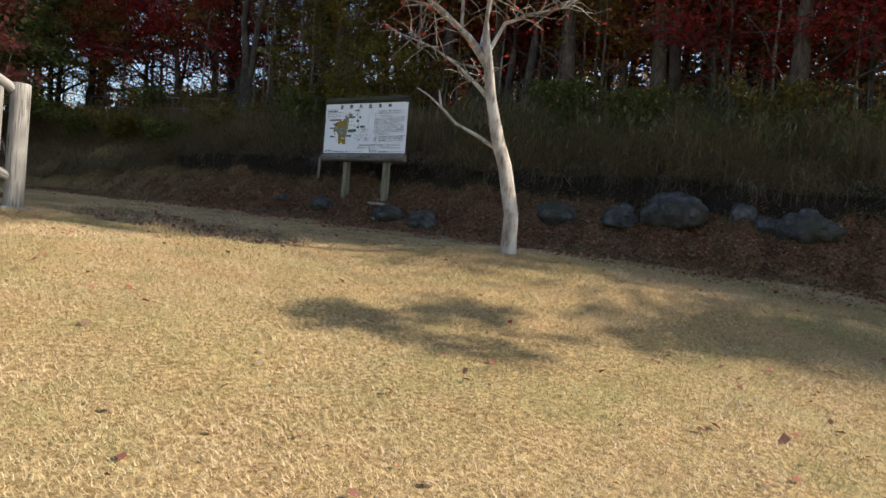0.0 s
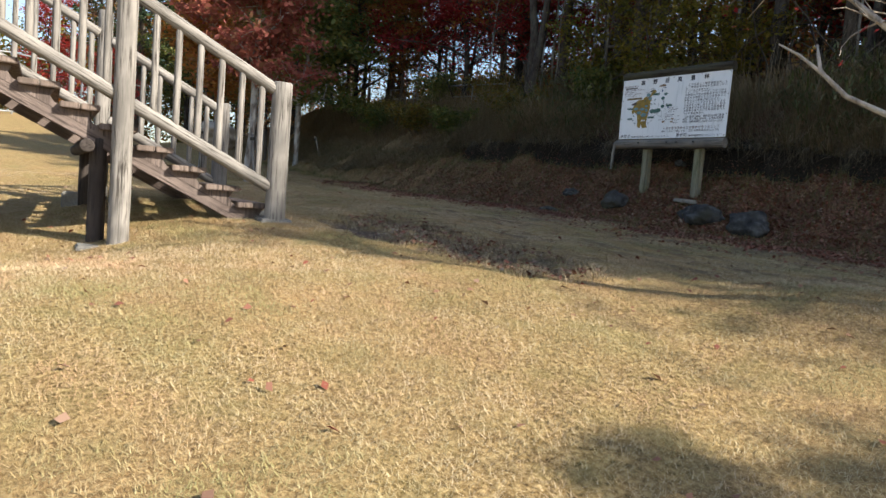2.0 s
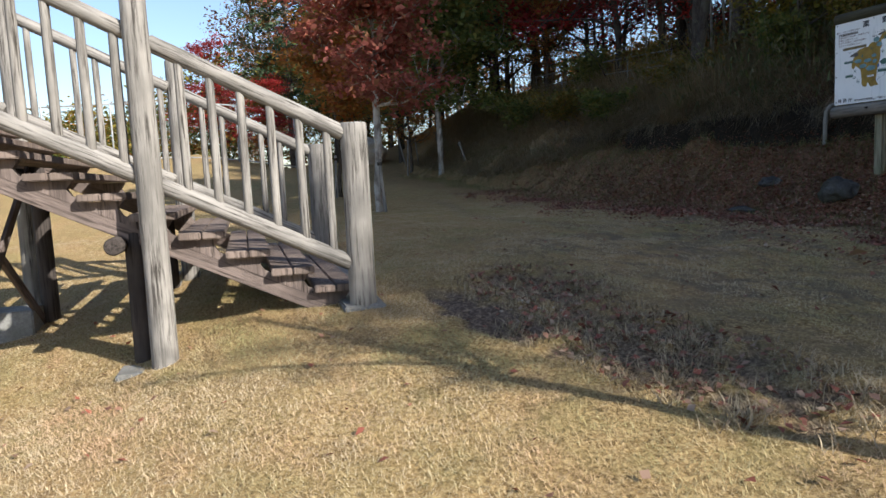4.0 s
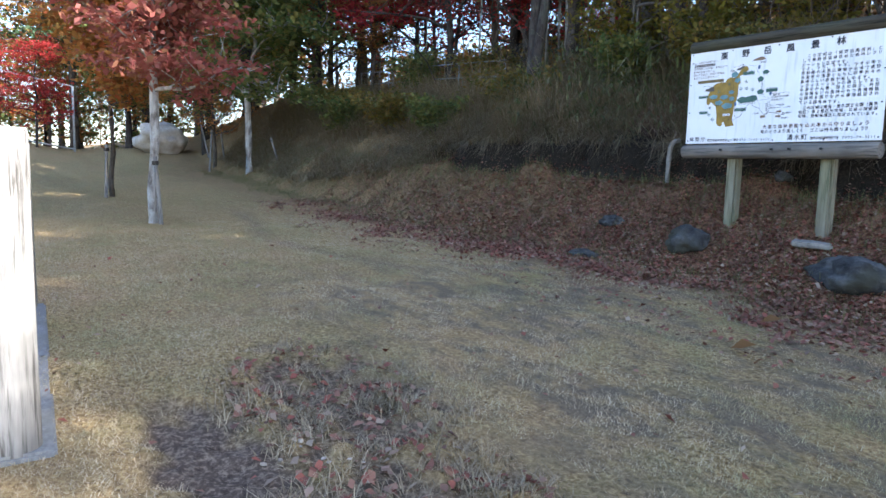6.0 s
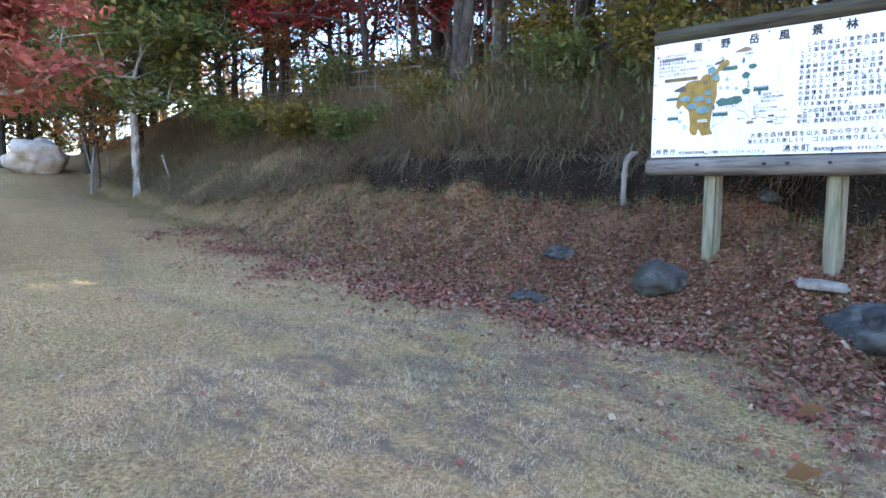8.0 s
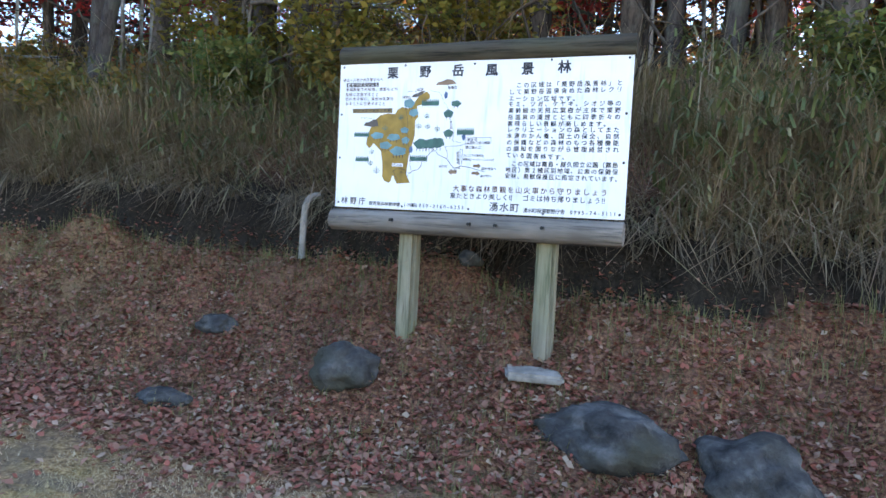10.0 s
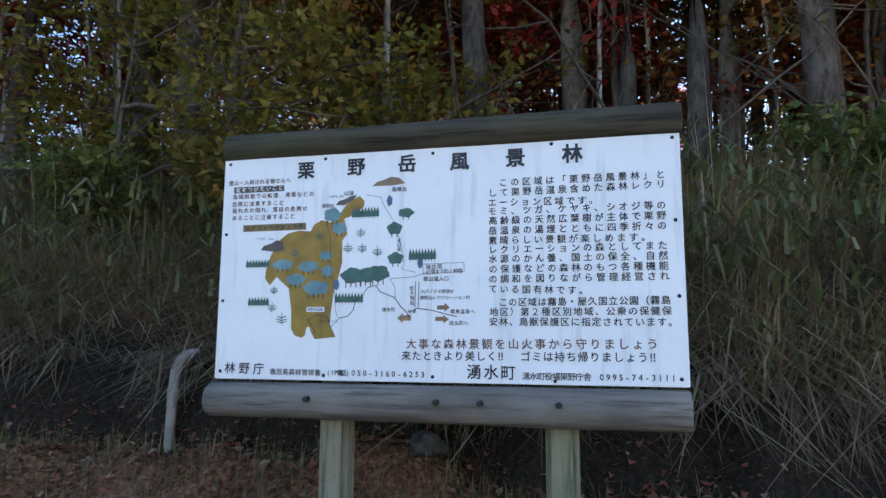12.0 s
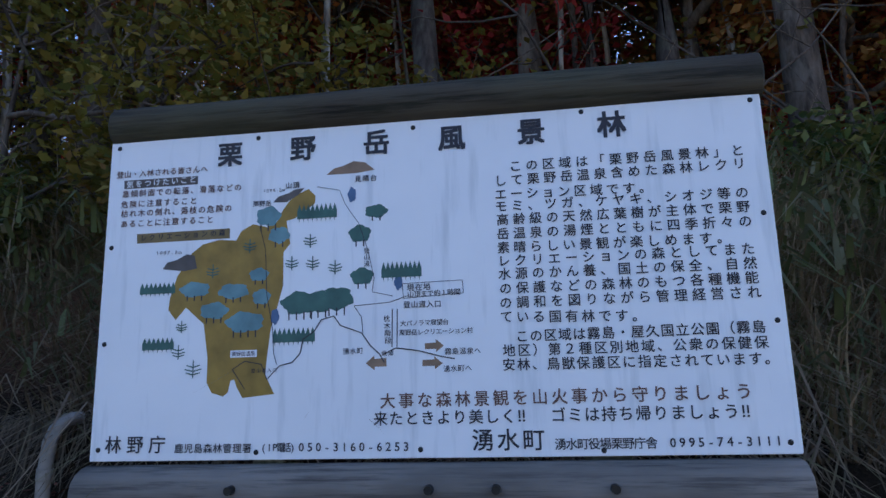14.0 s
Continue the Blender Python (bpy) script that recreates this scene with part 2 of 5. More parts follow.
INK = plain("black_sign_paint", (0.03, 0.03, 0.038), 0.5)
INK_BROWN = plain("brown_sign_paint", (0.13, 0.075, 0.06), 0.5)
INK_RED = plain("faded_red_paint", (0.26, 0.07, 0.06), 0.5)
MAP_OCHRE = plain("ochre_map_paint", (0.27, 0.175, 0.03), 0.5)
MAP_TEAL = plain("blue_green_map_paint", (0.14, 0.25, 0.27), 0.5)
MAP_GREEN = plain("dark_green_map_paint", (0.055, 0.12, 0.1), 0.5)
MAP_BROWN = plain("dark_brown_map_paint", (0.1, 0.085, 0.075), 0.5)
MAP_TAN = plain("tan_map_paint", (0.24, 0.16, 0.1), 0.5)
MAP_BLUE = plain("blue_map_paint", (0.08, 0.13, 0.24), 0.5)
MAP_BAND = plain("olive_band_paint", (0.19, 0.14, 0.055), 0.5)
PIPE_GREY = plain("grey_plastic_pipe", (0.3, 0.28, 0.25), 0.6)
STEEL = plain("galvanised_steel", (0.3, 0.31, 0.31), 0.55, 0.4)
SCREW = plain("dark_screw", (0.03, 0.03, 0.03), 0.4, 0.7)
PALE_WOOD = plain("pale_sawn_slab", (0.24, 0.22, 0.19), 0.9, 0.0, 0.4)


# ---- building helpers ----
def mesh_of(name, verts, faces, material, smooth=False):
    me = bpy.data.meshes.new(name)
    me.from_pydata(verts, [], faces)
    if smooth:
        me.polygons.foreach_set("use_smooth", [True] * len(me.polygons))
    me.materials.append(material)
    me.update()
    return me


def part(name, bm, material, parent=None, label="", m=None, smooth=False):
    """Links a bmesh (or a mesh) as one object under a thing or a part."""
    if isinstance(bm, bpy.types.Mesh):
        me = bm
    else:
        me = bpy.data.meshes.new(name)
        bm.to_mesh(me)
        bm.free()
        me.materials.append(material)
        if smooth:
            me.polygons.foreach_set("use_smooth", [True] * len(me.polygons))
    ob = new(name, me)
    ob.parent = parent
    if m is not None:
        ob.matrix_basis = m
    if label:
        ob["label"] = label
    return ob


def thing(name, x, y, z, label, category, group="", rz=0.0, kind=""):
    ob = new(name)
    ob.empty_display_size = 0.1
    ob.matrix_basis = pose(x, y, z, 0, 0, rz)
    return tagged(ob, label, category, group, kind)


def box_bm(sx, sy, sz, bevel=0.006, centre=(0, 0, 0)):
    bm = bmesh.new()
    bmesh.ops.create_cube(bm, size=1)
    bmesh.ops.scale(bm, vec=(sx, sy, sz), verts=bm.verts)
    if bevel:
        bmesh.ops.bevel(bm, geom=bm.edges[:], offset=bevel, segments=2, affect="EDGES")
    bmesh.ops.translate(bm, vec=centre, verts=bm.verts)
    return bm


def log_bm(length, r0, r1, seed=0, sides=18, rings=10, wobble=0.05, cap=0.012):
    """A log along +z from 0 to length, with uneven girth and chamfered ends."""
    bm = bmesh.new()
    zs = [0.0, cap] + [cap + (length - 2 * cap) * i / rings for i in range(1, rings)] + [length - cap, length]
    loops = []
    for k, z in enumerate(zs):
        f = z / length
        r = r0 + (r1 - r0) * f
        if k in (0, len(zs) - 1):
            r -= cap * 0.8
        ring = []
        for s in range(sides):
            a = 2 * math.pi * s / sides
            q = noise.noise(Vector((math.cos(a) * 1.3 + seed * 3.1, math.sin(a) * 1.3, z * 2.2 + seed)))
            q2 = noise.noise(Vector((math.cos(a) * 5 + seed, math.sin(a) * 5, z * 0.8)))
            rr = r * (1 + wobble * q + wobble * 0.5 * q2)
            ring.append(bm.verts.new((rr * math.cos(a), rr * math.sin(a), z)))
        loops.append(ring)
    for a, b in zip(loops, loops[1:]):
        for s in range(sides):
            bm.faces.new((a[s], a[(s + 1) % sides], b[(s + 1) % sides], b[s])).smooth = True
    bm.faces.new(loops[0][::-1])
    bm.faces.new(loops[-1])
    return bm


def along(p, q):
    """A pose that carries +z from p towards q; and the length."""
    p, q = Vector(p), Vector(q)
    d = q - p
    return Matrix.Translation(p) @ d.to_track_quat("Z", "Y").to_matrix().to_4x4(), d.length


def tubes(paths, sides=7):
    """Verts and faces of tapered tubes; a path is a list of (point, radius)."""
    verts, faces = [], []
    for path in paths:
        prev = None
        for i, (p, r) in enumerate(path):
            a = Vector(path[max(0, i - 1)][0])
            b = Vector(path[min(len(path) - 1, i + 1)][0])
            q = (b - a).normalized().to_track_quat("Z", "Y") if (b - a).length > 1e-6 else Vector((0, 0, 1)).to_track_quat("Z", "Y")
            base = len(verts)
            for s in range(sides):
                t = 2 * math.pi * s / sides
                k = r * (1 + 0.12 * math.sin(3 * t + i))
                verts.append(Vector(p) + q @ Vector((math.cos(t) * k, math.sin(t) * k, 0)))
            if prev is not None:
                for s in range(sides):
                    faces.append((prev + s, prev + (s + 1) % sides, base + (s + 1) % sides, base + s))
            prev = base
        faces.append(tuple(range(prev, prev + sides)))
    return [tuple(v) for v in verts], faces


def quads(centres, us, vs):
    """Diamond leaves, slightly folded, from centres and half axes (n x 3 arrays)."""
    n = len(centres)
    nrm = np.cross(us, vs)
    nrm /= np.maximum(1e-9, np.linalg.norm(nrm, axis=1, keepdims=True))
    w = np.linalg.norm(vs, axis=1, keepdims=True)
    verts = np.empty((n, 4, 3))
    verts[:, 0], verts[:, 2] = centres - us, centres + us
    verts[:, 1], verts[:, 3] = centres - vs + nrm * w * 0.35 - us * 0.15, centres + vs + nrm * w * 0.35 - us * 0.15
    return verts.reshape(-1, 3)


def fast_mesh(name, verts, corners, material, smooth=False):
    """A mesh of equal faces with that many corners each, its verts in face order."""
    nv = len(verts)
    me = bpy.data.meshes.new(name)
    me.vertices.add(nv)
    me.vertices.foreach_set("co", np.ascontiguousarray(verts, dtype=np.float32).ravel())
    me.loops.add(nv)
    me.loops.foreach_set("vertex_index", np.arange(nv, dtype=np.int32))
    nf = nv // corners
    me.polygons.add(nf)
    me.polygons.foreach_set("loop_start", np.arange(0, nv, corners, dtype=np.int32))
    me.materials.append(material)
    me.update(calc_edges=True)
    me.validate()
    return me


def leaf_cloud(name, rng, centres, radius, per, size, material, flat=0.6):
    """Leaves scattered in flattened clumps round the given centres."""
    c = np.repeat(np.asarray(centres), per, axis=0)
    n = len(c)
    off = rng.normal(size=(n, 3))
    off /= np.linalg.norm(off, axis=1, keepdims=True)
    off *= (rng.random((n, 1)) ** 0.5) * radius * (0.5 + rng.random((n, 1)))
    off[:, 2] *= flat
    a = rng.normal(size=(n, 3))
    a[:, 2] *= 0.5
    a /= np.linalg.norm(a, axis=1, keepdims=True)
    up = np.array([0, 0, 1.0]) + rng.normal(size=(n, 3)) * 0.55
    v = np.cross(up, a)
    v /= np.maximum(1e-6, np.linalg.norm(v, axis=1, keepdims=True))
    s = size * (0.6 + 0.8 * rng.random((n, 1)))
    return fast_mesh(name, quads(c + off, a * s, v * s * 0.55), 4, material)


# ---- the lie of the land ----
HD = (-60, -6, 0, 3.3, 5, 6.2, 8.2, 10, 14, 17, 24, 28, 60, 400)
HZ = (-4, -0.7, -0.05, 0.36, 0.62, 0.78, 0.93, 1.06, 1.28, 1.38, 1.9, 2.2, 2.7, 4)
BS = (0, 0.6, 1.12, 1.26, 1.36, 1.43, 3.4, 6, 14, 40, 400)
BZ = (0, 0.36, 0.8, 0.79, 0.88, 1.23, 2.3, 2.75, 5.2, 11.0, 30)

SOFT_S, SOFT_Z = (0, 1.6, 3.4, 6, 14, 40, 400), (0, 1.15, 2.3, 2.75, 5.2, 11.0, 30)


def foot(x):
    """y of the foot of the bank."""
    return 9.75 + 0.05 * np.maximum(0.0, -x - 12) + 0.12 * np.sin(x * 1.1) + 0.05 * np.sin(x * 3.1 + 1) + 0.06 * np.sin(x * 6.1 + 0.5) + 0.04 * np.sin(x * 11.7)


def land(x, y):
    x, y = np.asarray(x, float), np.asarray(y, float)
    f = foot(x)
    z = np.interp(-0.75 * x + 0.66 * np.minimum(y, f), HD, HZ)
    fade = np.clip((x + 40) / 14, 0.35, 1)
    far = 0.068 * np.clip(-x - 15, 0, 17) * np.clip((9 - y) / 5, 0, 1)
    dip = 0.16 * np.clip(3.3 - y, 0, 2.2) * np.clip((-x - 5.4) / 2, 0, 1) * np.clip((x + 14) / 3, 0, 1)
    knoll = 0.17 * np.exp(-((x + 2.6) / 1.7) ** 2 - ((y - 6.2) / 1.3) ** 2)
    knoll += 0.05 * np.exp(-((x + 7.7) / 1.3) ** 2 - ((y - 4.2) / 0.8) ** 2)
    ramp_up = 0.45 * np.clip((-x - 23.5) / 3.5, 0, 1) * np.clip((y - 7.6) / 1.4, 0, 1)
    hollow = 0.07 * np.exp(-((x + 7.7) / 1.0) ** 2 - ((y - 2.4) / 0.7) ** 2)
    cut = np.clip((x + 16) / 2.5, 0, 1)
    bank = np.interp(y - f, BS, BZ) * cut + np.interp(y - f, SOFT_S, SOFT_Z) * (1 - cut)
    bank = bank + 0.2 * cut * np.clip(np.sin(2.1 * x + 0.7) + 0.6 * np.sin(5.3 * x + 1) - 0.2, 0, 1) * np.exp(-((y - f - 1.24) / 0.13) ** 2)
    return z + far + knoll + ramp_up - dip - hollow + bank * fade


def land_z(x, y):
    return float(land(x, y))


def axis(*spans):
    out = []
    for a, b, n in spans:
        out += list(np.linspace(a, b, n, endpoint=False))
    return np.array(out + [spans[-1][1]])


def worn_soil(x, y):
    """How far (1 at the rim) from the bare strip and from the matted patch round it."""
    bare = ((x + 7.1) / 0.75) ** 2 + ((y - 4.72) / 0.26) ** 2
    patch = np.minimum(((x + 7.5) / 0.8) ** 2 + ((y - 5.4) / 0.42) ** 2, ((x + 5.95) / 1.15) ** 2 + ((y - 5.2) / 0.46) ** 2)
    return bare, patch


def litter_edge(x):
    """y at which the fallen leaves begin."""
    return np.interp(x, (-18, -15, -10.5, -9, -6, 0), (8.4, 8.5, 8.35, 8.55, 8.5, 8.9))


def track_y(x):
    return np.interp(x, (-16, -12.5, -9, -5, -3.2, 1), (7.7, 7.2, 7.6, 8.1, 8.6, 8.3))


GRID = {}


def surface(x, y):
    """Height of the built ground, with its bumps and hollows."""
    xs, ys, z = GRID["xs"], GRID["ys"], GRID["z"]
    i = np.clip(np.searchsorted(xs, x) - 1, 0, len(xs) - 2)
    j = np.clip(np.searchsorted(ys, y) - 1, 0, len(ys) - 2)
    u, v = (x - xs[i]) / (xs[i + 1] - xs[i]), (y - ys[j]) / (ys[j + 1] - ys[j])
    return (z[j, i] * (1 - u) + z[j, i + 1] * u) * (1 - v) + (z[j + 1, i] * (1 - u) + z[j + 1, i + 1] * u) * v


def build_land():
    xs = axis((-600, -60, 14), (-60, -26, 50), (-26, -12, 110), (-12, -9, 42), (-9, -4.4, 150), (-4.4, 3, 100), (3, 14, 50), (14, 60, 25), (60, 600, 12))
    ys = axis((-600, -40, 12), (-40, -4, 40), (-4, 2, 60), (2, 3.9, 32), (3.9, 6.5, 86), (6.5, 12.4, 110), (12.4, 20, 60), (20, 60, 40), (60, 600, 12))
    X, Y = np.meshgrid(xs, ys)
    Z = land(X, Y)
    bumps = np.array([noise.noise(Vector((x * 1.1, y * 1.1, 0))) * 0.028 + noise.noise(Vector((x * 4, y * 4, 3))) * 0.012 for x, y in zip(X.ravel(), Y.ravel())]).reshape(X.shape)
    wide = np.array([noise.noise(Vector((x * 0.35, y * 0.35, 7))) for x, y in zip(X.ravel(), Y.ravel())]).reshape(X.shape)
    f = foot(X)
    Z = Z + bumps * np.where(Y > f, 2.6, 1.0)
    edge = litter_edge(X) + 0.5 * wide + bumps * 14
    litter = np.clip((Y - edge) / 1.1, 0, 1) * np.interp(X, (-19, -12, -10), (0.35, 0.7, 1))
    bare, matted = worn_soil(X, Y)
    near = (X > -9.6) & (X < -3.9) & (Y > 3.6) & (Y < 6.8)
    clods, crumbs = np.zeros(X.shape), np.zeros(X.shape)
    clods[near] = [noise.noise(Vector((x * 5.5, y * 7.5, 11))) for x, y in zip(X[near], Y[near])]
    crumbs[near] = [noise.noise(Vector((x * 15, y * 17, 5))) for x, y in zip(X[near], Y[near])]
    soil = np.maximum(np.clip(1.5 - bare + clods * 0.8, 0, 1), np.clip(1.25 - matted + clods * 1.7 + crumbs * 0.5, 0, 1) * 0.85)
    # a trodden line along the foot of the slope
    track = np.clip(1 - np.abs(Y - track_y(X) - 0.35 * wide) / 0.22 + bumps * 16, 0, 1) * np.clip((X + 17) / 2, 0, 1) * 0.6
    Z = Z - 0.055 * soil - 0.02 * track + soil * (0.035 * clods + 0.022 * crumbs)
    soil = np.maximum(soil, track * np.where(X > -3.2, 1.5, np.where(X < -10, 0.9, 0.3)))
    soil = np.clip(soil, 0, 1)
    # band along the bank's cut that takes the painted overhang shade
    cut_shade = np.clip((Y - f - 1.2 + bumps * 6) / 0.08, 0, 1) * np.clip((2.3 - (Y - f)) / 0.6, 0, 1) * np.clip((X + 17) / 3, 0, 1)
    worn = np.clip((X + 11) / 1.5, 0, 1) * np.clip((-2.5 - X) / 1.5, 0, 1) * np.clip((Y - 5.2) / 1.2, 0, 1)
    GRID.update(xs=xs, ys=ys, z=Z)
    nx, ny = len(xs), len(ys)
    verts = np.stack([X, Y, Z], axis=-1).reshape(-1, 3)
    i = np.arange(nx * ny).reshape(ny, nx)
    faces = np.stack([i[:-1, :-1], i[:-1, 1:], i[1:, 1:], i[1:, :-1]], axis=-1).reshape(-1, 4)
    me = bpy.data.meshes.new("ground")
    me.from_pydata(verts.tolist(), [], faces.tolist())
    me.polygons.foreach_set("use_smooth", [True] * len(me.polygons))
    for name, values in (("litter", litter), ("soil", soil), ("cut_shade", cut_shade), ("worn", worn)):
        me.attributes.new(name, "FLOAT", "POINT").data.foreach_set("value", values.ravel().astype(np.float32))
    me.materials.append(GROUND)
    return tagged(new("ground", me), "dry straw-coloured lawn rising to a leaf-strewn bank", "ground", kind="structure")


build_land()


# ---- information board ----
PX0, PX1, PY, PZ0, PZ1 = -8.862, -6.957, 10.356, 2.522, 3.468


def build_sign():
    w, h = PX1 - PX0, PZ1 - PZ0
    cx = (PX0 + PX1) / 2
    base = land_z(cx, PY + 0.1)
    s = thing("information_board", cx, PY, base, "large white wooden-framed forest information board standing on two posts", "sign")
    z0 = PZ0 - base
    for dx in (-0.44, 0.49):
        gz = land_z(cx + dx, PY + 0.1) - base - 0.25
        part("leg", box_bm(0.124, 0.12, z0 - gz + 0.9, 0.022, (0, 0, (z0 - gz + 0.9) / 2)), SIGN_LEG_WOOD, s, "greenish weathered wooden post", pose(dx, 0.12, gz))
    part("back_board", box_bm(w - 0.04, 0.03, h - 0.02, 0.004), DARK_WOOD, s, m=pose(0, 0.022, z0 + h / 2))
    panel = part("panel", box_bm(w, 0.008, h, 0.002), PANEL_WHITE, s, "white enamelled panel with a painted map", pose(0, 0, z0 + h / 2))
    part("lower_beam", log_bm(w + 0.02, 0.072, 0.076, 3, cap=0.006), SIGN_BEAM_WOOD, s, "weathered half-log beam", pose(-w / 2 - 0.02, 0.01, z0 - 0.085, 0, 90, 0))
    part("upper_beam", log_bm(w + 0.01, 0.066, 0.07, 5, cap=0.006), SIGN_ROOF_WOOD, s, "dark mossy log beam", pose(-w / 2, 0.03, z0 + h + 0.055, 0, 90, 0))
    for dx in (-0.5, 0.03, 0.2, 0.49):
        bm = bmesh.new()
        bmesh.ops.create_cone(bm, cap_ends=True, segments=12, radius1=0.013, radius2=0.011, depth=0.03)
        part("bolt", bm, SCREW, s, "", pose(dx, -0.068, z0 - 0.07, 90, 0, 0))
    return s, panel, z0


SIGN, PANEL, SIGN_Z = build_sign()

# ---- log stair ----
SX, SY, SB = -7.66, 4.04, 1.0
STEP, RISE, WIDE = 0.3, 0.149, 2.52


def build_stair():
    st = thing("timber_stair", SX, SY, SB, "weathered log stair with open treads and log handrails", "stairs", rz=-5.5)
    steps = 12
    run = steps * STEP
    up = 0.503
    for side, x in enumerate((0.0, -WIDE)):
        part("newel_post", log_bm(1.3 + 0.2, 0.1, 0.094, 11 + side, 22, wobble=0.04), GREY_LOG, st, "thick grey newel post", pose(x, 0, -0.2))
        for k, s in enumerate((1.36, 2.8)):
            gz = land_z(SX + x, SY - s) - SB - 0.2
            part("post", log_bm(1.19 + up * s + 0.3 - gz, 0.088, 0.08, 21 + side + k, 20, 14, 0.05), GREY_LOG, st, "", pose(x + 0.04 * (1 - 2 * side), -s, gz))
        for nm, z, r, k in (("handrail", 1.19, 0.056, 31), ("lower_rail", 0.27, 0.056, 41)):
            for a, b in ((0.07, 1.3), (1.42, 2.74), (2.86, 3.8)):
                m, length = along((x, -a, z + up * a), (x, -b, z + up * b))
                part(nm, log_bm(length, r, r, k + side + a, 14, 8, 0.08), GREY_LOG, st, "", m)
        for i in range(18):
            s = 0.19 + i * 0.187
            if abs(s - 1.36) < 0.09 or abs(s - 2.8) < 0.09:
                continue
            part("baluster", log_bm(0.92, 0.031, 0.029, 51 + i + side * 30, 10, 5, 0.07, 0.004), GREY_LOG, st, "", pose(x, -s, 0.3 + up * s))
    for i in range(steps):
        for j in range(2):
            part("tread", box_bm(WIDE - 0.2, 0.148, 0.052, 0.007), TREAD_WOOD, st, "worn reddish-brown plank tread", pose(-WIDE / 2, -0.1 - i * STEP - j * 0.156, 0.115 + i * RISE))
    for x in (-0.22, -WIDE + 0.22):
        m, length = along((x, 0.05, -0.16), (x, -run, -0.16 + (run + 0.05) * RISE / STEP))
        part("stringer", box_bm(0.06, 0.15, length, 0.005, (0, 0, length / 2)), STRINGER_WOOD, st, "dark stringer board", m)
        for i in range(steps):
            bm = bmesh.new()
            outline = ((-0.01, -0.09), (0.28, 0.052), (0.3, 0.086), (0.02, 0.086), (0.06, 0.03))
            vs = [[bm.verts.new((dx, -p, q)) for p, q in outline] for dx in (-0.034, 0.034)]
            n = len(outline)
            bm.faces.new(vs[0])
            bm.faces.new(vs[1][::-1])
            for k in range(n):
                bm.faces.new((vs[0][k], vs[0][(k + 1) % n], vs[1][(k + 1) % n], vs[1][k]))
            bmesh.ops.recalc_face_normals(bm, faces=bm.faces)
            part("bracket", bm, STRINGER_WOOD, st, "", pose(x, -0.04 - i * STEP, i * RISE))
    for x in (-0.25, -WIDE + 0.25):
        for s in (1.42, 2.5):
            gz = land_z(SX + x, SY - s) - SB
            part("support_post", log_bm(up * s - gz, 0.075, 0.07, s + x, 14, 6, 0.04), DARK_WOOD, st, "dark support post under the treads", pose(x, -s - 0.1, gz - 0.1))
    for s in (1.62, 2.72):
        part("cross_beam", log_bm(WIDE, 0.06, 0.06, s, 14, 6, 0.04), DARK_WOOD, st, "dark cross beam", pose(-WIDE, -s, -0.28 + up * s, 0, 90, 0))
    gz = land_z(SX - 0.6, SY - 2.6) - SB
    for a, b in ((-0.25, -WIDE + 0.25), (-WIDE + 0.25, -0.25)):
        m, length = along((a, -2.66, gz + 0.15), (b, -2.66, 0.45 + up * 2.2 - 0.4))
        part("brace", box_bm(0.035, 0.09, length, 0.005, (0, 0, length / 2)), STRINGER_WOOD, st, "diagonal brace board", m)
    return st


build_stair()


def build_footings():
    for x, y, sx, sy, sz, lab in ((SX - WIDE / 2, SY + 0.12, WIDE + 0.22, 0.3, 0.08, ""), (SX - 0.2, SY - 2.62, 0.36, 0.36, 0.3, ""), (SX - WIDE + 0.2, SY - 2.62, 0.36, 0.36, 0.3, ""), (SX - WIDE - 0.02, SY - 1.36, 0.3, 0.3, 0.2, ""), (SX - 0.22, SY - 1.52, 0.28, 0.28, 0.06, "")):
        z = land_z(x, y)
        ob = part("concrete_footing", box_bm(sx, sy, sz + 0.2, 0.012), CONCRETE, None, "", pose(x, y, z + sz / 2 - 0.1 - 0.06, 0, 2.3 if sx > 1 else 0, -5.5))
        tagged(ob, "worn grey concrete footing under the stair posts", "footing", "footings under the stair")


build_footings()


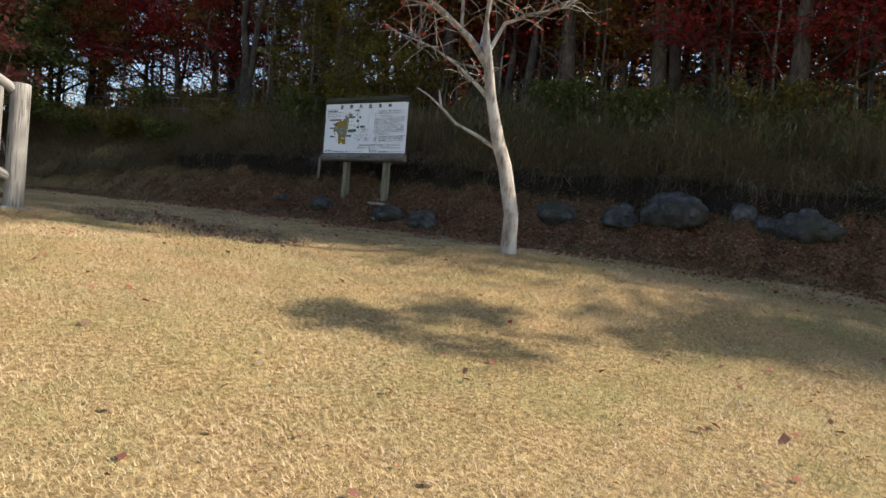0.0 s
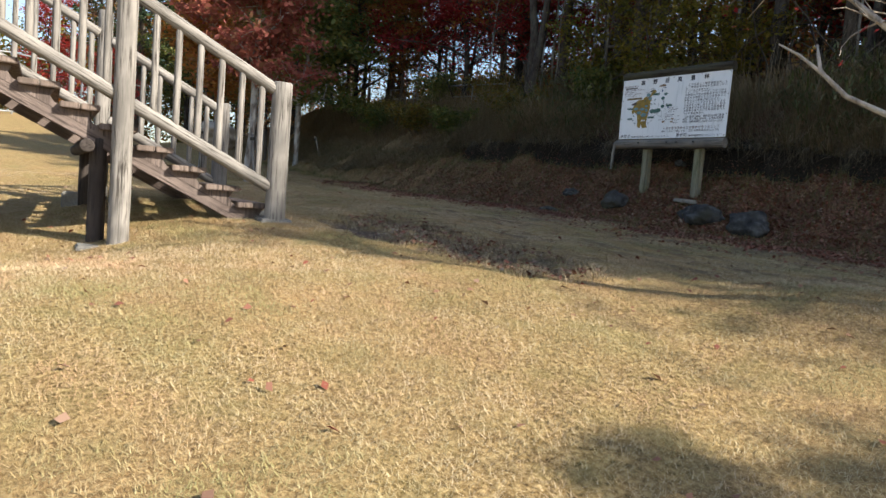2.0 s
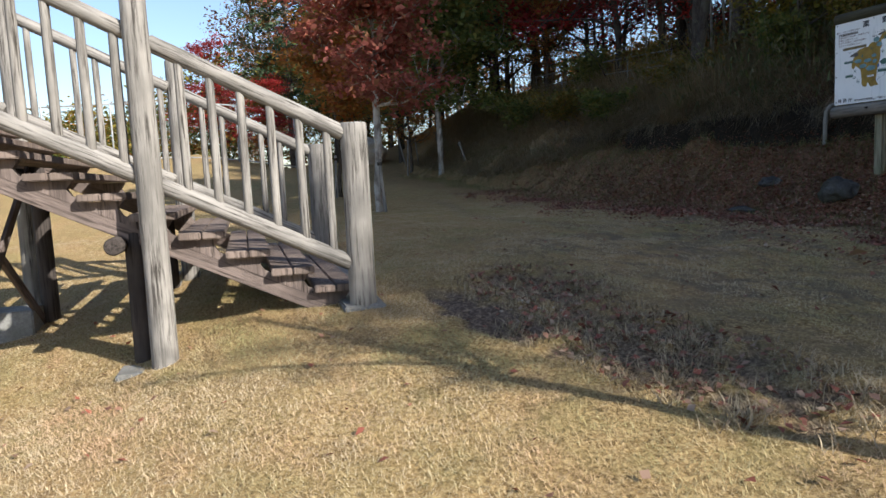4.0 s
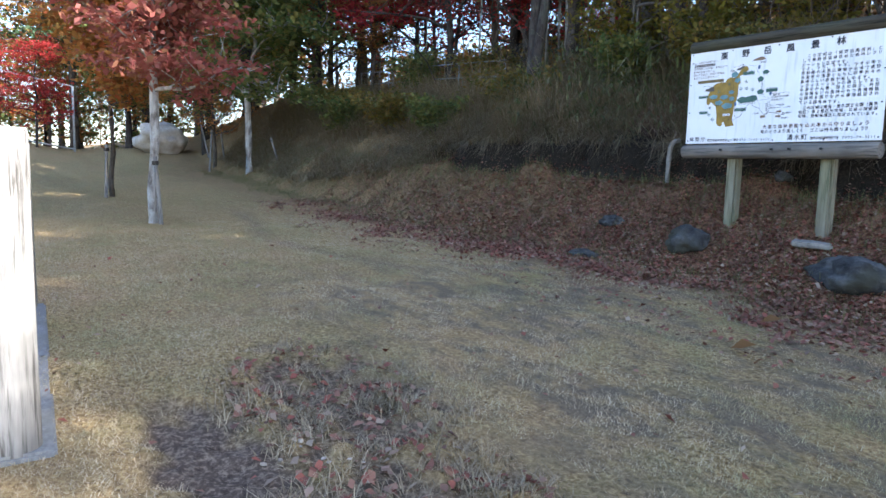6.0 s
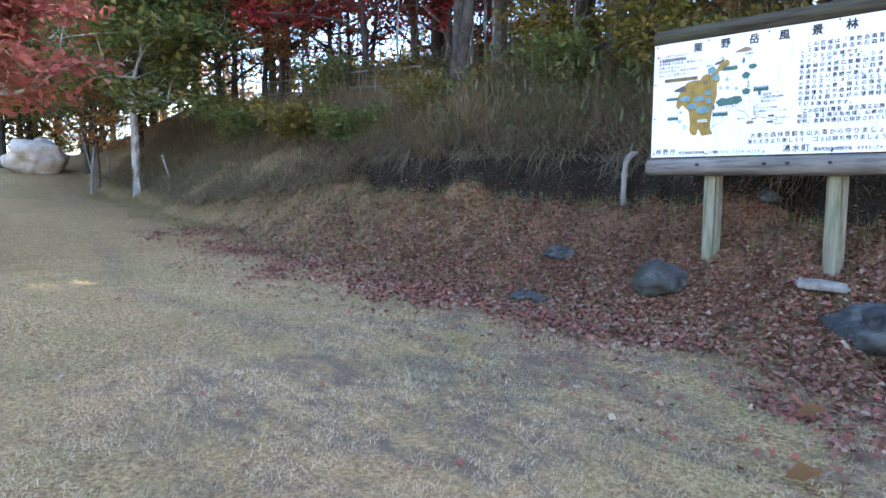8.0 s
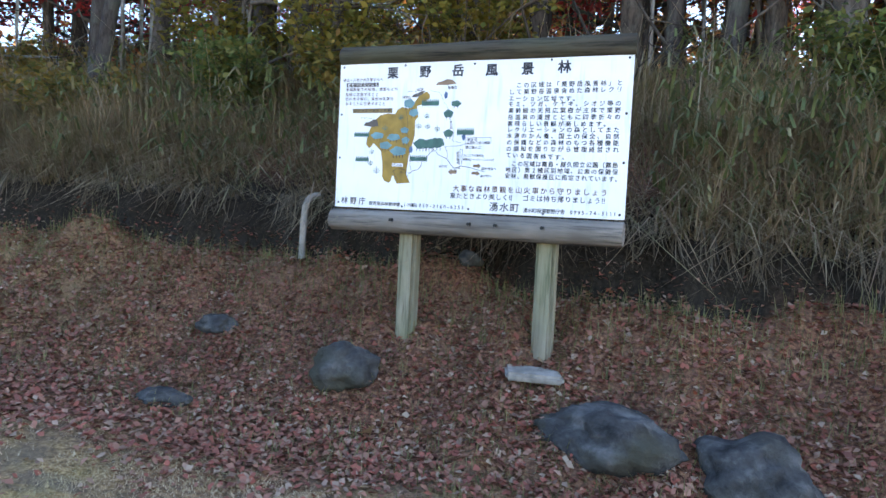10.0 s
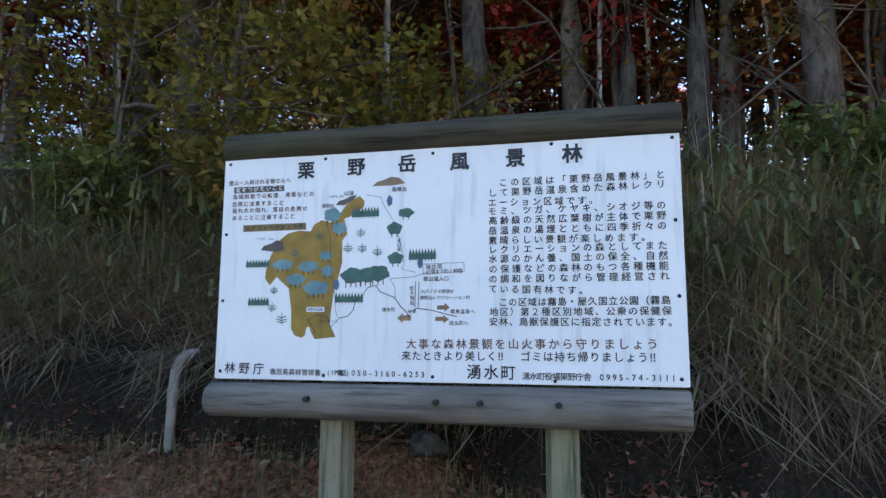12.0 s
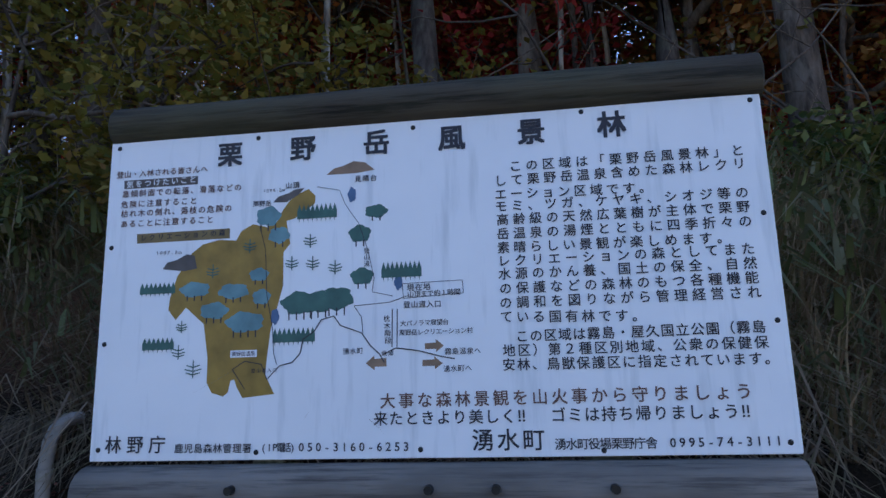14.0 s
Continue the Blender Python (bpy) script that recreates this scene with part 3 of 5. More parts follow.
# ---- trees ----
def grow(rng, height, r, lean, limbs, spread, first, twigs=4, sides=8, curl=0.25, rise=0.55):
    """Paths of trunk, limbs and twigs; and the points where leaves sit."""
    n = 8
    trunk, p = [], Vector((0, 0, -0.25))
    drift = Vector((lean[0], lean[1], 0))
    for i in range(n + 1):
        f = i / n
        q = Vector((drift.x * f ** 1.4 + rng.normal() * 0.02 * height * f, drift.y * f ** 1.4 + rng.normal() * 0.02 * height * f, -0.25 + (height + 0.25) * f))
        trunk.append((q, max(0.012, r * (1.25 if i == 0 else 1) * (1 - 0.85 * f))))
    paths, tips = [trunk], []
    for k in range(limbs):
        f = first + (1 - first) * (k + rng.random()) / limbs
        i = min(n - 1, int(f * n))
        a, b = trunk[i][0], trunk[i + 1][0]
        start = a.lerp(b, f * n - i)
        ang = k * 2.4 + rng.random()
        length = spread * (0.55 + 0.6 * rng.random()) * (1.15 - 0.75 * (f - first) / (1.001 - first))
        rr = max(0.01, r * (1 - 0.85 * f) * 0.55)
        d = Vector((math.cos(ang), math.sin(ang), rise * (0.6 + rng.random())))
        limb, q = [(start, rr)], start.copy()
        for j in range(1, 6):
            d += Vector((rng.normal() * curl, rng.normal() * curl, rng.normal() * curl * 0.6 - 0.05))
            q = q + d.normalized() * length / 5
            limb.append((q.copy(), rr * (1 - 0.17 * j)))
            if j >= 2:
                tips.append(tuple(q))
        paths.append(limb)
        for t in range(twigs):
            j = rng.integers(1, 5)
            s0 = limb[j][0]
            dd = Vector((rng.normal(), rng.normal(), 0.3 + 0.5 * rng.random())).normalized()
            tw, q = [(s0, rr * 0.4)], s0.copy()
            for u in range(3):
                dd += Vector((rng.normal() * 0.3, rng.normal() * 0.3, rng.normal() * 0.2))
                q = q + dd.normalized() * length * 0.14
                tw.append((q.copy(), max(0.004, rr * 0.4 * (0.7 - 0.22 * u))))
            tips.append(tuple(q))
            paths.append(tw)
    tips.append(tuple(trunk[-1][0]))
    return paths, tips


def tree(name, x, y, label, seed, height, r, bark_m, leaf_m, lean=(0, 0), limbs=14, spread=2.0, first=0.35, twigs=4, clump=0.45, per=26, leaf=0.06, flat=0.55, rise=0.55, group="", keep=1.0):
    rng = np.random.default_rng(seed)
    paths, tips = grow(rng, height, r, lean, limbs, spread, first, twigs, rise=rise)
    t = thing(name, x, y, land_z(x, y), label, "tree", group)
    v, f = tubes(paths)
    part("trunk", mesh_of("trunk", v, f, bark_m, True), bark_m, t)
    tips = [q for q in tips if rng.random() < keep]
    if per and tips:
        part("crown", leaf_cloud("crown", rng, tips, clump, per, leaf, leaf_m, flat), leaf_m, t)
    return t


TREES = [
    ("maple_tree", -14.76, 6.32, "young maple with pale trunk and rusty red leaves", 1, 5.6, 0.09, PALE_BARK, LEAF_SALMON, dict(spread=1.35, first=0.36, limbs=24, per=66, clump=0.42, twigs=6, flat=0.45)),
    ("maple_tree", -18.1, 6.4, "small staked maple with orange leaves", 2, 4.0, 0.06, GREY_BARK, LEAF_ORANGE, dict(spread=1.3, first=0.42, per=55, twigs=5)),
    ("maple_tree", -22.1, 10.5, "slim tree with dense green leaves on the lawn edge", 3, 7.0, 0.11, PALE_BARK, LEAF_GREEN, dict(spread=2.9, limbs=24, first=0.27, leaf=0.085, per=64, twigs=6, clump=0.55, rise=0.3)),
]
for name, x, y, label, seed, h, r, b, l, kw in TREES:
    tree(name, x, y, label, seed, h, r, b, l, **kw)


# ---- nearly bare maple on the lawn ----
def build_bare_maple():
    rng = np.random.default_rng(7)
    x0, y0 = -2.75, 6.04
    t = thing("maple_tree", x0 - 0.06, y0 - 0.03, land_z(x0, y0), "nearly bare pale-barked maple with a few crimson leaves", "tree")
    z0 = land_z(x0, y0)
    loc = lambda pts, radii: [(Vector((x - x0, y - y0, z - z0)), r) for (x, y, z), r in zip(pts, radii)]
    main = loc([(-2.74, 6.05, 0.6), (-2.74, 6.04, 0.98), (-2.75, 6.04, 1.3), (-2.84, 6.0, 1.74), (-2.92, 5.96, 2.01), (-3.0, 5.93, 2.39), (-3.05, 5.9, 2.77), (-3.09, 5.88, 3.04), (-3.1, 5.9, 3.4), (-3.02, 5.95, 3.9), (-3.1, 6.0, 4.6)], (0.1, 0.078, 0.07, 0.066, 0.062, 0.05, 0.044, 0.032, 0.026, 0.018, 0.006))
    limbs = [
        loc([(-3.04, 5.91, 2.68), (-3.22, 5.82, 2.95), (-3.47, 5.71, 3.19), (-3.75, 5.58, 3.42), (-4.0, 5.5, 3.75)], (0.04, 0.034, 0.024, 0.016, 0.006)),
        loc([(-2.9, 5.97, 1.9), (-3.08, 5.89, 2.02), (-3.29, 5.79, 2.13), (-3.43, 5.73, 2.28), (-3.46, 5.72, 2.44)], (0.022, 0.018, 0.015, 0.013, 0.006)),
        loc([(-3.43, 5.73, 2.28), (-3.54, 5.68, 2.38), (-3.65, 5.63, 2.45)], (0.011, 0.009, 0.005)),
        loc([(-3.0, 5.93, 2.36), (-3.12, 5.87, 2.5), (-3.33, 5.77, 2.7), (-3.55, 5.68, 2.85), (-3.8, 5.57, 2.95)], (0.024, 0.02, 0.014, 0.01, 0.004)),
        loc([(-3.06, 5.9, 2.82), (-2.93, 5.96, 3.11), (-2.67, 6.08, 3.22), (-2.4, 6.2, 3.3), (-2.2, 6.3, 3.5)], (0.022, 0.018, 0.013, 0.009, 0.004)),
        loc([(-3.12, 5.87, 2.86), (-3.2, 6.1, 3.2), (-3.35, 6.4, 3.6), (-3.4, 6.7, 4.1)], (0.022, 0.016, 0.011, 0.004)),
        loc([(-3.09, 5.88, 3.1), (-2.9, 5.6, 3.5), (-2.75, 5.3, 3.9), (-2.7, 5.0, 4.4)], (0.02, 0.015, 0.01, 0.004)),
        loc([(-3.3, 5.78, 3.02), (-3.32, 5.8, 3.4), (-3.45, 5.9, 3.9)], (0.02, 0.013, 0.004)),
    ]
    paths, tips = [main] + limbs, []
    for limb in limbs[:1] + limbs[3:]:
        for k in range(26):
            j = rng.integers(1, len(limb) - 1) if len(limb) > 2 else 1
            s0 = limb[j][0].lerp(limb[j + 1][0], rng.random()) if j + 1 < len(limb) else limb[j][0]
            d = Vector((rng.normal(), rng.normal() * 0.8, 0.25 + rng.normal() * 0.5)).normalized()
            q, tw = s0.copy(), [(s0.copy(), 0.0065)]
            for u in range(4):
                d += Vector((rng.normal() * 0.35, rng.normal() * 0.35, rng.normal() * 0.3))
                q = q + d.normalized() * (0.05 + 0.09 * rng.random())
                tw.append((q.copy(), 0.0052 - 0.001 * u))
            paths.append(tw)
            tips.append(tuple(q))
    v, f = tubes(paths[:9], 12)
    part("trunk", mesh_of("trunk", v, f, PALE_BARK, True), PALE_BARK, t)
    v, f = tubes(paths[9:], 5)
    part("twig_spray", mesh_of("twig_spray", v, f, POLE_BARK), POLE_BARK, t, "fine pinkish-grey twigs")
    part("crown", leaf_cloud("crown", rng, tips, 0.12, 3, 0.022, LEAF_RED, 0.8), LEAF_RED, t, "a few withered crimson leaves")
    return t


BARE = build_bare_maple()
tree("maple_tree", 5.5, 7.95, "slim young maple with a thin spreading top", 9, 6.4, 0.05, PALE_BARK, LEAF_RED, limbs=6, spread=1.15, first=0.84, twigs=5, clump=0.22, per=20, leaf=0.05, flat=0.5, rise=0.1)

# ---- the wood on the bank: a few kinds, grown once and copied ----
KINDS = {
    "pole": dict(name="young_tree", label="slim pale-barked young tree in the wood", seed=11, height=7.5, r=0.05, bark_m=POLE_BARK, leaf_m=LEAF_BROWN, limbs=10, spread=1.1, first=0.45, twigs=3, clump=0.45, per=14, leaf=0.055),
    "pole2": dict(name="young_tree", label="slim leaning grey young tree in the wood", seed=12, height=8.5, r=0.06, bark_m=GREY_BARK, leaf_m=LEAF_OLIVE, lean=(0.9, 0.3), limbs=11, spread=1.3, first=0.4, twigs=3, clump=0.5, per=16, leaf=0.06),
    "oak": dict(name="oak_tree", label="tall dark-trunked tree with olive autumn leaves", seed=13, height=10.5, r=0.17, bark_m=GREY_BARK, leaf_m=LEAF_OLIVE, limbs=20, spread=3.0, first=0.3, twigs=5, clump=0.7, per=30, leaf=0.08),
    "brown": dict(name="oak_tree", label="tall tree with withered brown leaves", seed=14, height=11.0, r=0.15, bark_m=DARK_BARK, leaf_m=LEAF_BROWN, limbs=20, spread=2.8, first=0.32, twigs=5, clump=0.7, per=30, leaf=0.08),
    "red": dict(name="maple_tree", label="spreading maple with deep crimson leaves", seed=15, height=5.8, r=0.09, bark_m=DARK_BARK, leaf_m=LEAF_RED, limbs=20, spread=2.7, first=0.2, twigs=5, clump=0.55, per=46, leaf=0.055, flat=0.35, rise=0.25),
    "orange": dict(name="maple_tree", label="maple with mixed orange and green leaves", seed=16, height=7.0, r=0.1, bark_m=GREY_BARK, leaf_m=LEAF_ORANGE, limbs=20, spread=2.4, first=0.22, twigs=5, clump=0.55, per=40, leaf=0.06, flat=0.4, rise=0.35),
    "green": dict(name="evergreen_tree", label="broad tree with dense dark green leaves", seed=17, height=8.5, r=0.13, bark_m=DARK_BARK, leaf_m=LEAF_GREEN, limbs=22, spread=2.8, first=0.16, twigs=5, clump=0.65, per=44, leaf=0.07, rise=0.35),
}
KINDS["yellow"] = dict(name="young_tree", label="spreading young tree with yellowing green leaves", seed=18, height=5.0, r=0.06, bark_m=GREY_BARK, leaf_m=LEAF_YELLOW, limbs=16, spread=1.9, first=0.22, twigs=5, clump=0.42, per=44, leaf=0.045, flat=0.45, rise=0.4)
PROTO = {}


def plant(kind, x, y, turn=0.0, size=1.0, sink=0.0):
    if x > -28 and y > 13:
        # heights, unseen trees on the right included, are capped to set where lawn shade ends
        edge = float(np.interp(x - 1.8 * (y - 14) - 16.7, (-9.5, -8.2, -7.2, -6.2, -3.8, -2.4, -1), (2.9, 2.8, 3.9, 9.4, 9.2, 5.6, 5.0)))
        size = min(size, ((y - edge + 0.5 * math.sin(x * 1.7)) / 0.776 + 0.8 - land_z(x, y)) / (KINDS[kind]["height"] + 0.4))
    m = Matrix.Translation((x, y, land_z(x, y) - sink)) @ Matrix.Rotation(turn, 4, "Z") @ Matrix.Scale(size, 4)
    if kind not in PROTO:
        kw = dict(KINDS[kind])
        PROTO[kind] = tree(kw.pop("name"), x, y, kw.pop("label"), **kw, group="trees of the wood on the bank")
        PROTO[kind].matrix_basis = m
        return PROTO[kind]
    old = PROTO[kind].scale.copy()
    return copy_thing(PROTO[kind], m @ Matrix.Diagonal((1 / old[0], 1 / old[1], 1 / old[2], 1)))


def build_wood():
    rng = np.random.default_rng(21)
    # trunks that stand close behind the board and along the bank
    for kind, x, y, s in (("yellow", -10.7, 13.3, 1.0), ("yellow", -12.5, 13.9, 1.05), ("oak", -11.6, 14.0, 1.0), ("brown", -8.45, 14.2, 1.0), ("oak", -7.5, 15.0, 0.95), ("brown", -6.3, 14.3, 0.8), ("oak", -5.3, 14.0, 1.0),
                          ("brown", -3.2, 14.6, 0.95), ("oak", -0.9, 14.0, 1.0), ("brown", 1.6, 14.5, 1.0), ("oak", -14.4, 14.4, 1.0), ("brown", -17.0, 15.2, 1.0),
                          ("red", -21.2, 15.2, 1.0), ("red", -18.0, 14.0, 1.15), ("red", -16.0, 14.6, 0.9), ("orange", -24.0, 15.1, 1.25), ("green", -26.2, 16.8, 1.3), ("orange", -21.0, 13.6, 0.6), ("red", -2.4, 14.3, 0.85), ("red", 0.3, 14.6, 0.9), ("orange", -4.4, 15.2, 0.9), ("orange", -10.3, 16.0, 1.0), ("red", -18.2, 16.6, 0.9), ("red", -15.6, 17.6, 0.95), ("green", -22.8, 12.9, 0.85), ("orange", -24.6, 14.2, 1.0),
                          ("green", -25.0, 11.6, 0.7), ("orange", -27.5, 12.6, 0.85), ("red", -28.5, 15.5, 1.0), ("red", -3.4, 17.0, 0.95), ("orange", -1.6, 16.4, 1.0), ("red", 0.8, 17.2, 1.0),
                          ("oak", 6.6, 13.6, 1), ("brown", 8.4, 15.2, 1), ("oak", 10.0, 13.8, 1.3), ("green", 10.5, 14.3, 1.35), ("green", 7.4, 17.6, 1.3), ("oak", 4.0, 17.4, 1.2),
                          ("oak", 12.4, 15.0, 1), ("brown", 14.6, 13.8, 1), ("oak", 14.0, 17.4, 1.2), ("oak", 17.0, 15.5, 1.1), ("green", 1.2, 19.0, 1.2), ("brown", -2.2, 19.5, 1.2), ("oak", 20.0, 14.0, 1),
                          ("oak", 9.6, 15.4, 1.2), ("green", 8.8, 14.4, 1.2), ("oak", 3.6, 13.9, 1), ("brown", 5.4, 14.4, 1), ("green", 6.9, 16.2, 1.3), ("oak", 9.3, 17.3, 1.3), ("brown", -6.95, 14.6, 0.7), ("oak", -5.9, 15.2, 0.8), ("brown", -9.6, 15.3, 0.8), ("orange", -7.2, 17.4, 1.0), ("orange", -5.0, 18.0, 1.1), ("red", -9.0, 18.4, 1.0), ("orange", -11.8, 18.8, 1.1), ("orange", -3.0, 20.5, 1.2)):
        plant(kind, x, y, rng.random() * 6.3, s)
    # the depth of the wood
    spots = []
    tries = 0
    while len(spots) < 150 and tries < 6000:
        tries += 1
        x, y = -34 + 46 * rng.random(), 14.2 + 26 * rng.random() ** 1.3
        if 8.3 < x < 11.7 and 14.8 < y < 19:
            continue
        # a clearing behind the railing
        if -34 < x < -14.5 and 17.5 < y < 32:
            continue
        if all((x - a) ** 2 + (y - b) ** 2 > 1.5 ** 2 for a, b in spots):
            spots.append((x, y))
    for i, (x, y) in enumerate(spots):
        u = rng.random()
        kind = "pole" if u < 0.34 else "pole2" if u < 0.54 else "oak" if u < 0.68 else "brown" if u < 0.84 else "red" if u < 0.9 else "orange" if u < 0.94 else "green"
        plant(kind, x, y, rng.random() * 6.3, 0.8 + 0.45 * rng.random())
    # thin pale stems at the wood's edge
    for i in range(60):
        plant("pole" if rng.random() < 0.7 else "pole2", -24 + 27 * rng.random(), 13.6 + 4.5 * rng.random(), rng.random() * 6.3, 0.5 + 0.5 * rng.random())


build_wood()


def build_forked_tree():
    rng = np.random.default_rng(5)
    x, y = -13.88, 12.9
    t = thing("oak_tree", x, y, land_z(x, y), "dark tree forking into two crooked trunks above the bank", "tree")
    p1, tips1 = grow(rng, 8.5, 0.13, (-0.9, 0.4), 12, 2.0, 0.5)
    p2, tips2 = grow(rng, 8.0, 0.11, (1.3, 0.2), 12, 2.0, 0.5)
    v, f = tubes(p1 + p2, 9)
    part("trunk", mesh_of("trunk", v, f, DARK_BARK, True), DARK_BARK, t)
    part("crown", leaf_cloud("crown", rng, tips1 + tips2, 0.6, 26, 0.07, LEAF_YELLOW, 0.5), LEAF_YELLOW, t)


build_forked_tree()


def build_bare_sapling():
    """A leafless sapling whose long boughs reach out beside the board."""
    rng = np.random.default_rng(8)
    x, y = -11.75, 13.1
    t = thing("young_tree", x, y, land_z(x, y), "leafless sapling with long crooked boughs beside the board", "tree")
    stem = [(Vector((0, 0, -0.2)), 0.035), (Vector((0.05, 0, 0.5)), 0.03), (Vector((0.0, 0.02, 1.1)), 0.026), (Vector((0.1, 0, 1.8)), 0.02), (Vector((0.05, 0.1, 2.6)), 0.012), (Vector((0.2, 0.1, 3.4)), 0.005)]
    paths = [stem]
    for z0, reach, rise, r in ((0.55, 2.2, 0.22, 0.02), (1.3, 2.4, -0.5, 0.026), (0.9, 1.6, 0.5, 0.014), (1.9, 1.9, 0.35, 0.014), (2.2, -1.4, 0.5, 0.012)):
        q, path = Vector((0.03, 0, z0)), [(Vector((0.03, 0, z0)), r)]
        for j in range(9):
            q = q + Vector((reach / 9, -0.05 + rng.normal() * 0.04, rise / 9 + rng.normal() * 0.035))
            path.append((q.copy(), r * (1 - 0.095 * (j + 1))))
            if j > 1:
                d, w, twig = Vector((0.7 * (1 if reach > 0 else -1), rng.normal() * 0.5, rng.normal() * 0.7)).normalized(), q.copy(), [(q.copy(), r * 0.4)]
                for u in range(4):
                    d += Vector((rng.normal() * 0.3, rng.normal() * 0.3, rng.normal() * 0.25))
                    w = w + d.normalized() * 0.11
                    twig.append((w.copy(), r * 0.4 * (0.8 - 0.18 * u)))
                paths.append(twig)
        paths.append(path)
    v, f = tubes(paths, 6)
    part("trunk", mesh_of("trunk", v, f, GREY_BARK, True), GREY_BARK, t)


build_bare_sapling()


def shrub(x, y, h, wide, leaf_m, label, seed, per=60, leaf=0.045):
    rng = np.random.default_rng(seed)
    t = thing("shrub", x, y, land_z(x, y), label, "shrub")
    paths, tips = [], []
    for k in range(12):
        a = rng.random() * 6.28
        q, d = Vector((rng.normal() * 0.08, rng.normal() * 0.08, -0.1)), Vector((math.cos(a) * 0.5, math.sin(a) * 0.5, 1.0))
        path = [(q.copy(), 0.014)]
        for j in range(5):
            d += Vector((rng.normal() * 0.2, rng.normal() * 0.2, -0.08))
            q = q + Vector((d.x * wide, d.y * wide, d.z * h)) * 0.2
            path.append((q.copy(), 0.012 - 0.002 * j))
            if j > 0:
                tips.append(tuple(q))
        paths.append(path)
    v, f = tubes(paths, 5)
    part("stem_cluster", mesh_of("stem_cluster", v, f, GREY_BARK), GREY_BARK, t)
    part("foliage", leaf_cloud("foliage", rng, tips, 0.3, per, leaf, leaf_m, 0.6), leaf_m, t)


for i, (x, y, h, w, m, lab) in enumerate((
        (-10.7, 13.3, 1.5, 0.9, LEAF_YELLOW, "yellowing shrub on the bank beside the board"), (-9.9, 13.0, 1.1, 0.8, LEAF_OLIVE, "olive shrub on the bank beside the board"),
        (-11.6, 13.0, 1.0, 0.8, LEAF_GREEN, "green shrub among the bank grass"), (-12.4, 13.9, 1.6, 1.0, LEAF_YELLOW, "yellowing shrub at the wood's edge"),
        (-9.2, 13.8, 2.2, 1.1, LEAF_YELLOW, "tall yellow-leaved shrub behind the board"), (-5.0, 13.4, 1.4, 0.9, LEAF_GREEN, "green shrub beside the board"),
        (-3.4, 13.2, 1.1, 0.9, LEAF_GREEN, "green shrub on the dark bank"), (-1.2, 13.3, 1.2, 0.9, LEAF_OLIVE, "olive shrub on the dark bank"),
        (-18.5, 13.4, 1.3, 1.0, LEAF_GREEN, "green shrub among the bank grass"), (-20.4, 12.6, 1.1, 0.9, LEAF_OLIVE, "olive shrub at the foot of the trees"),
        (-16.3, 13.9, 1.2, 0.9, LEAF_OLIVE, "olive shrub among the bank grass"), (0.8, 13.1, 1.0, 0.9, LEAF_GREEN, "green shrub on the dark bank"), (-15.6, 11.9, 1.0, 1.0, LEAF_GREEN, "dark green shrub hanging over the bank"), (-17.4, 12.0, 1.1, 1.0, LEAF_OLIVE, "olive shrub hanging over the bank"), (-19.3, 11.8, 1.2, 1.0, LEAF_GREEN, "dark green shrub hanging over the bank"), (-14.0, 12.6, 0.9, 0.9, LEAF_OLIVE, "olive shrub among the bank grass"))):
    shrub(x, y, h, w, m, lab, 40 + i)


def build_undergrowth():
    rng = np.random.default_rng(31)
    n = 1000
    x, y = -46 + 66 * rng.random(n), 17 + 34 * rng.random(n) ** 1.1
    z = land(x, y) + 0.1 + np.where((x > -34) & (x < -14.5) & (y < 32), 0.6, 4.0) * rng.random(n) ** 1.8
    for m, a in ((LEAF_OLIVE, 0), (LEAF_BROWN, 1), (LEAF_ORANGE, 2)):
        sel = np.arange(n) % 3 == a
        ob = new("undergrowth", leaf_cloud("undergrowth", rng, np.stack([x, y, z], 1)[sel], 1.3, 44, 0.15, m, 0.6))
        tagged(ob, "dim leafy undergrowth deep in the wood", "undergrowth", kind="stuff")
    n = 1700
    x, y = np.concatenate([-26 + 34 * rng.random(900), -50 + 24 * rng.random(800)]), np.concatenate([13.9 + 7.0 * rng.random(900), 10.5 + 10 * rng.random(800)])
    z = land(x, y) + 0.3 + np.where(x < -28, 7.0, np.where((x > -22) & (x < -12.5), 0.7, 4.2)) * rng.random(n)
    for m, a in ((LEAF_OLIVE, 0), (LEAF_YELLOW, 1), (LEAF_BROWN, 2), (LEAF_ORANGE, 3)):
        sel = np.arange(n) % 4 == a
        ob = new("understorey", leaf_cloud("understorey", rng, np.stack([x, y, z], 1)[sel], 0.6, 46, 0.05, m, 0.5))
        tagged(ob, "tangled olive and yellow understorey leaves at the wood's edge", "undergrowth", kind="stuff")
    n = 1500
    x, y = -47 + 13 * rng.random(n), -20 + 34 * rng.random(n)
    z = land(x, y) + 0.2 + np.interp(y, (-20, 1, 6, 14), (1.6, 2.0, 5.0, 6.0)) * rng.random(n)
    for m, a in ((LEAF_OLIVE, 0), (LEAF_YELLOW, 1), (LEAF_ORANGE, 2), (LEAF_GREEN, 3)):
        sel = np.arange(n) % 4 == a
        ob = new("hedge_foliage", leaf_cloud("hedge_foliage", rng, np.stack([x, y, z], 1)[sel], 0.9, 46, 0.1, m, 0.6))
        tagged(ob, "yellow-green scrub along the far edge of the lawn", "undergrowth", kind="stuff")


build_undergrowth()


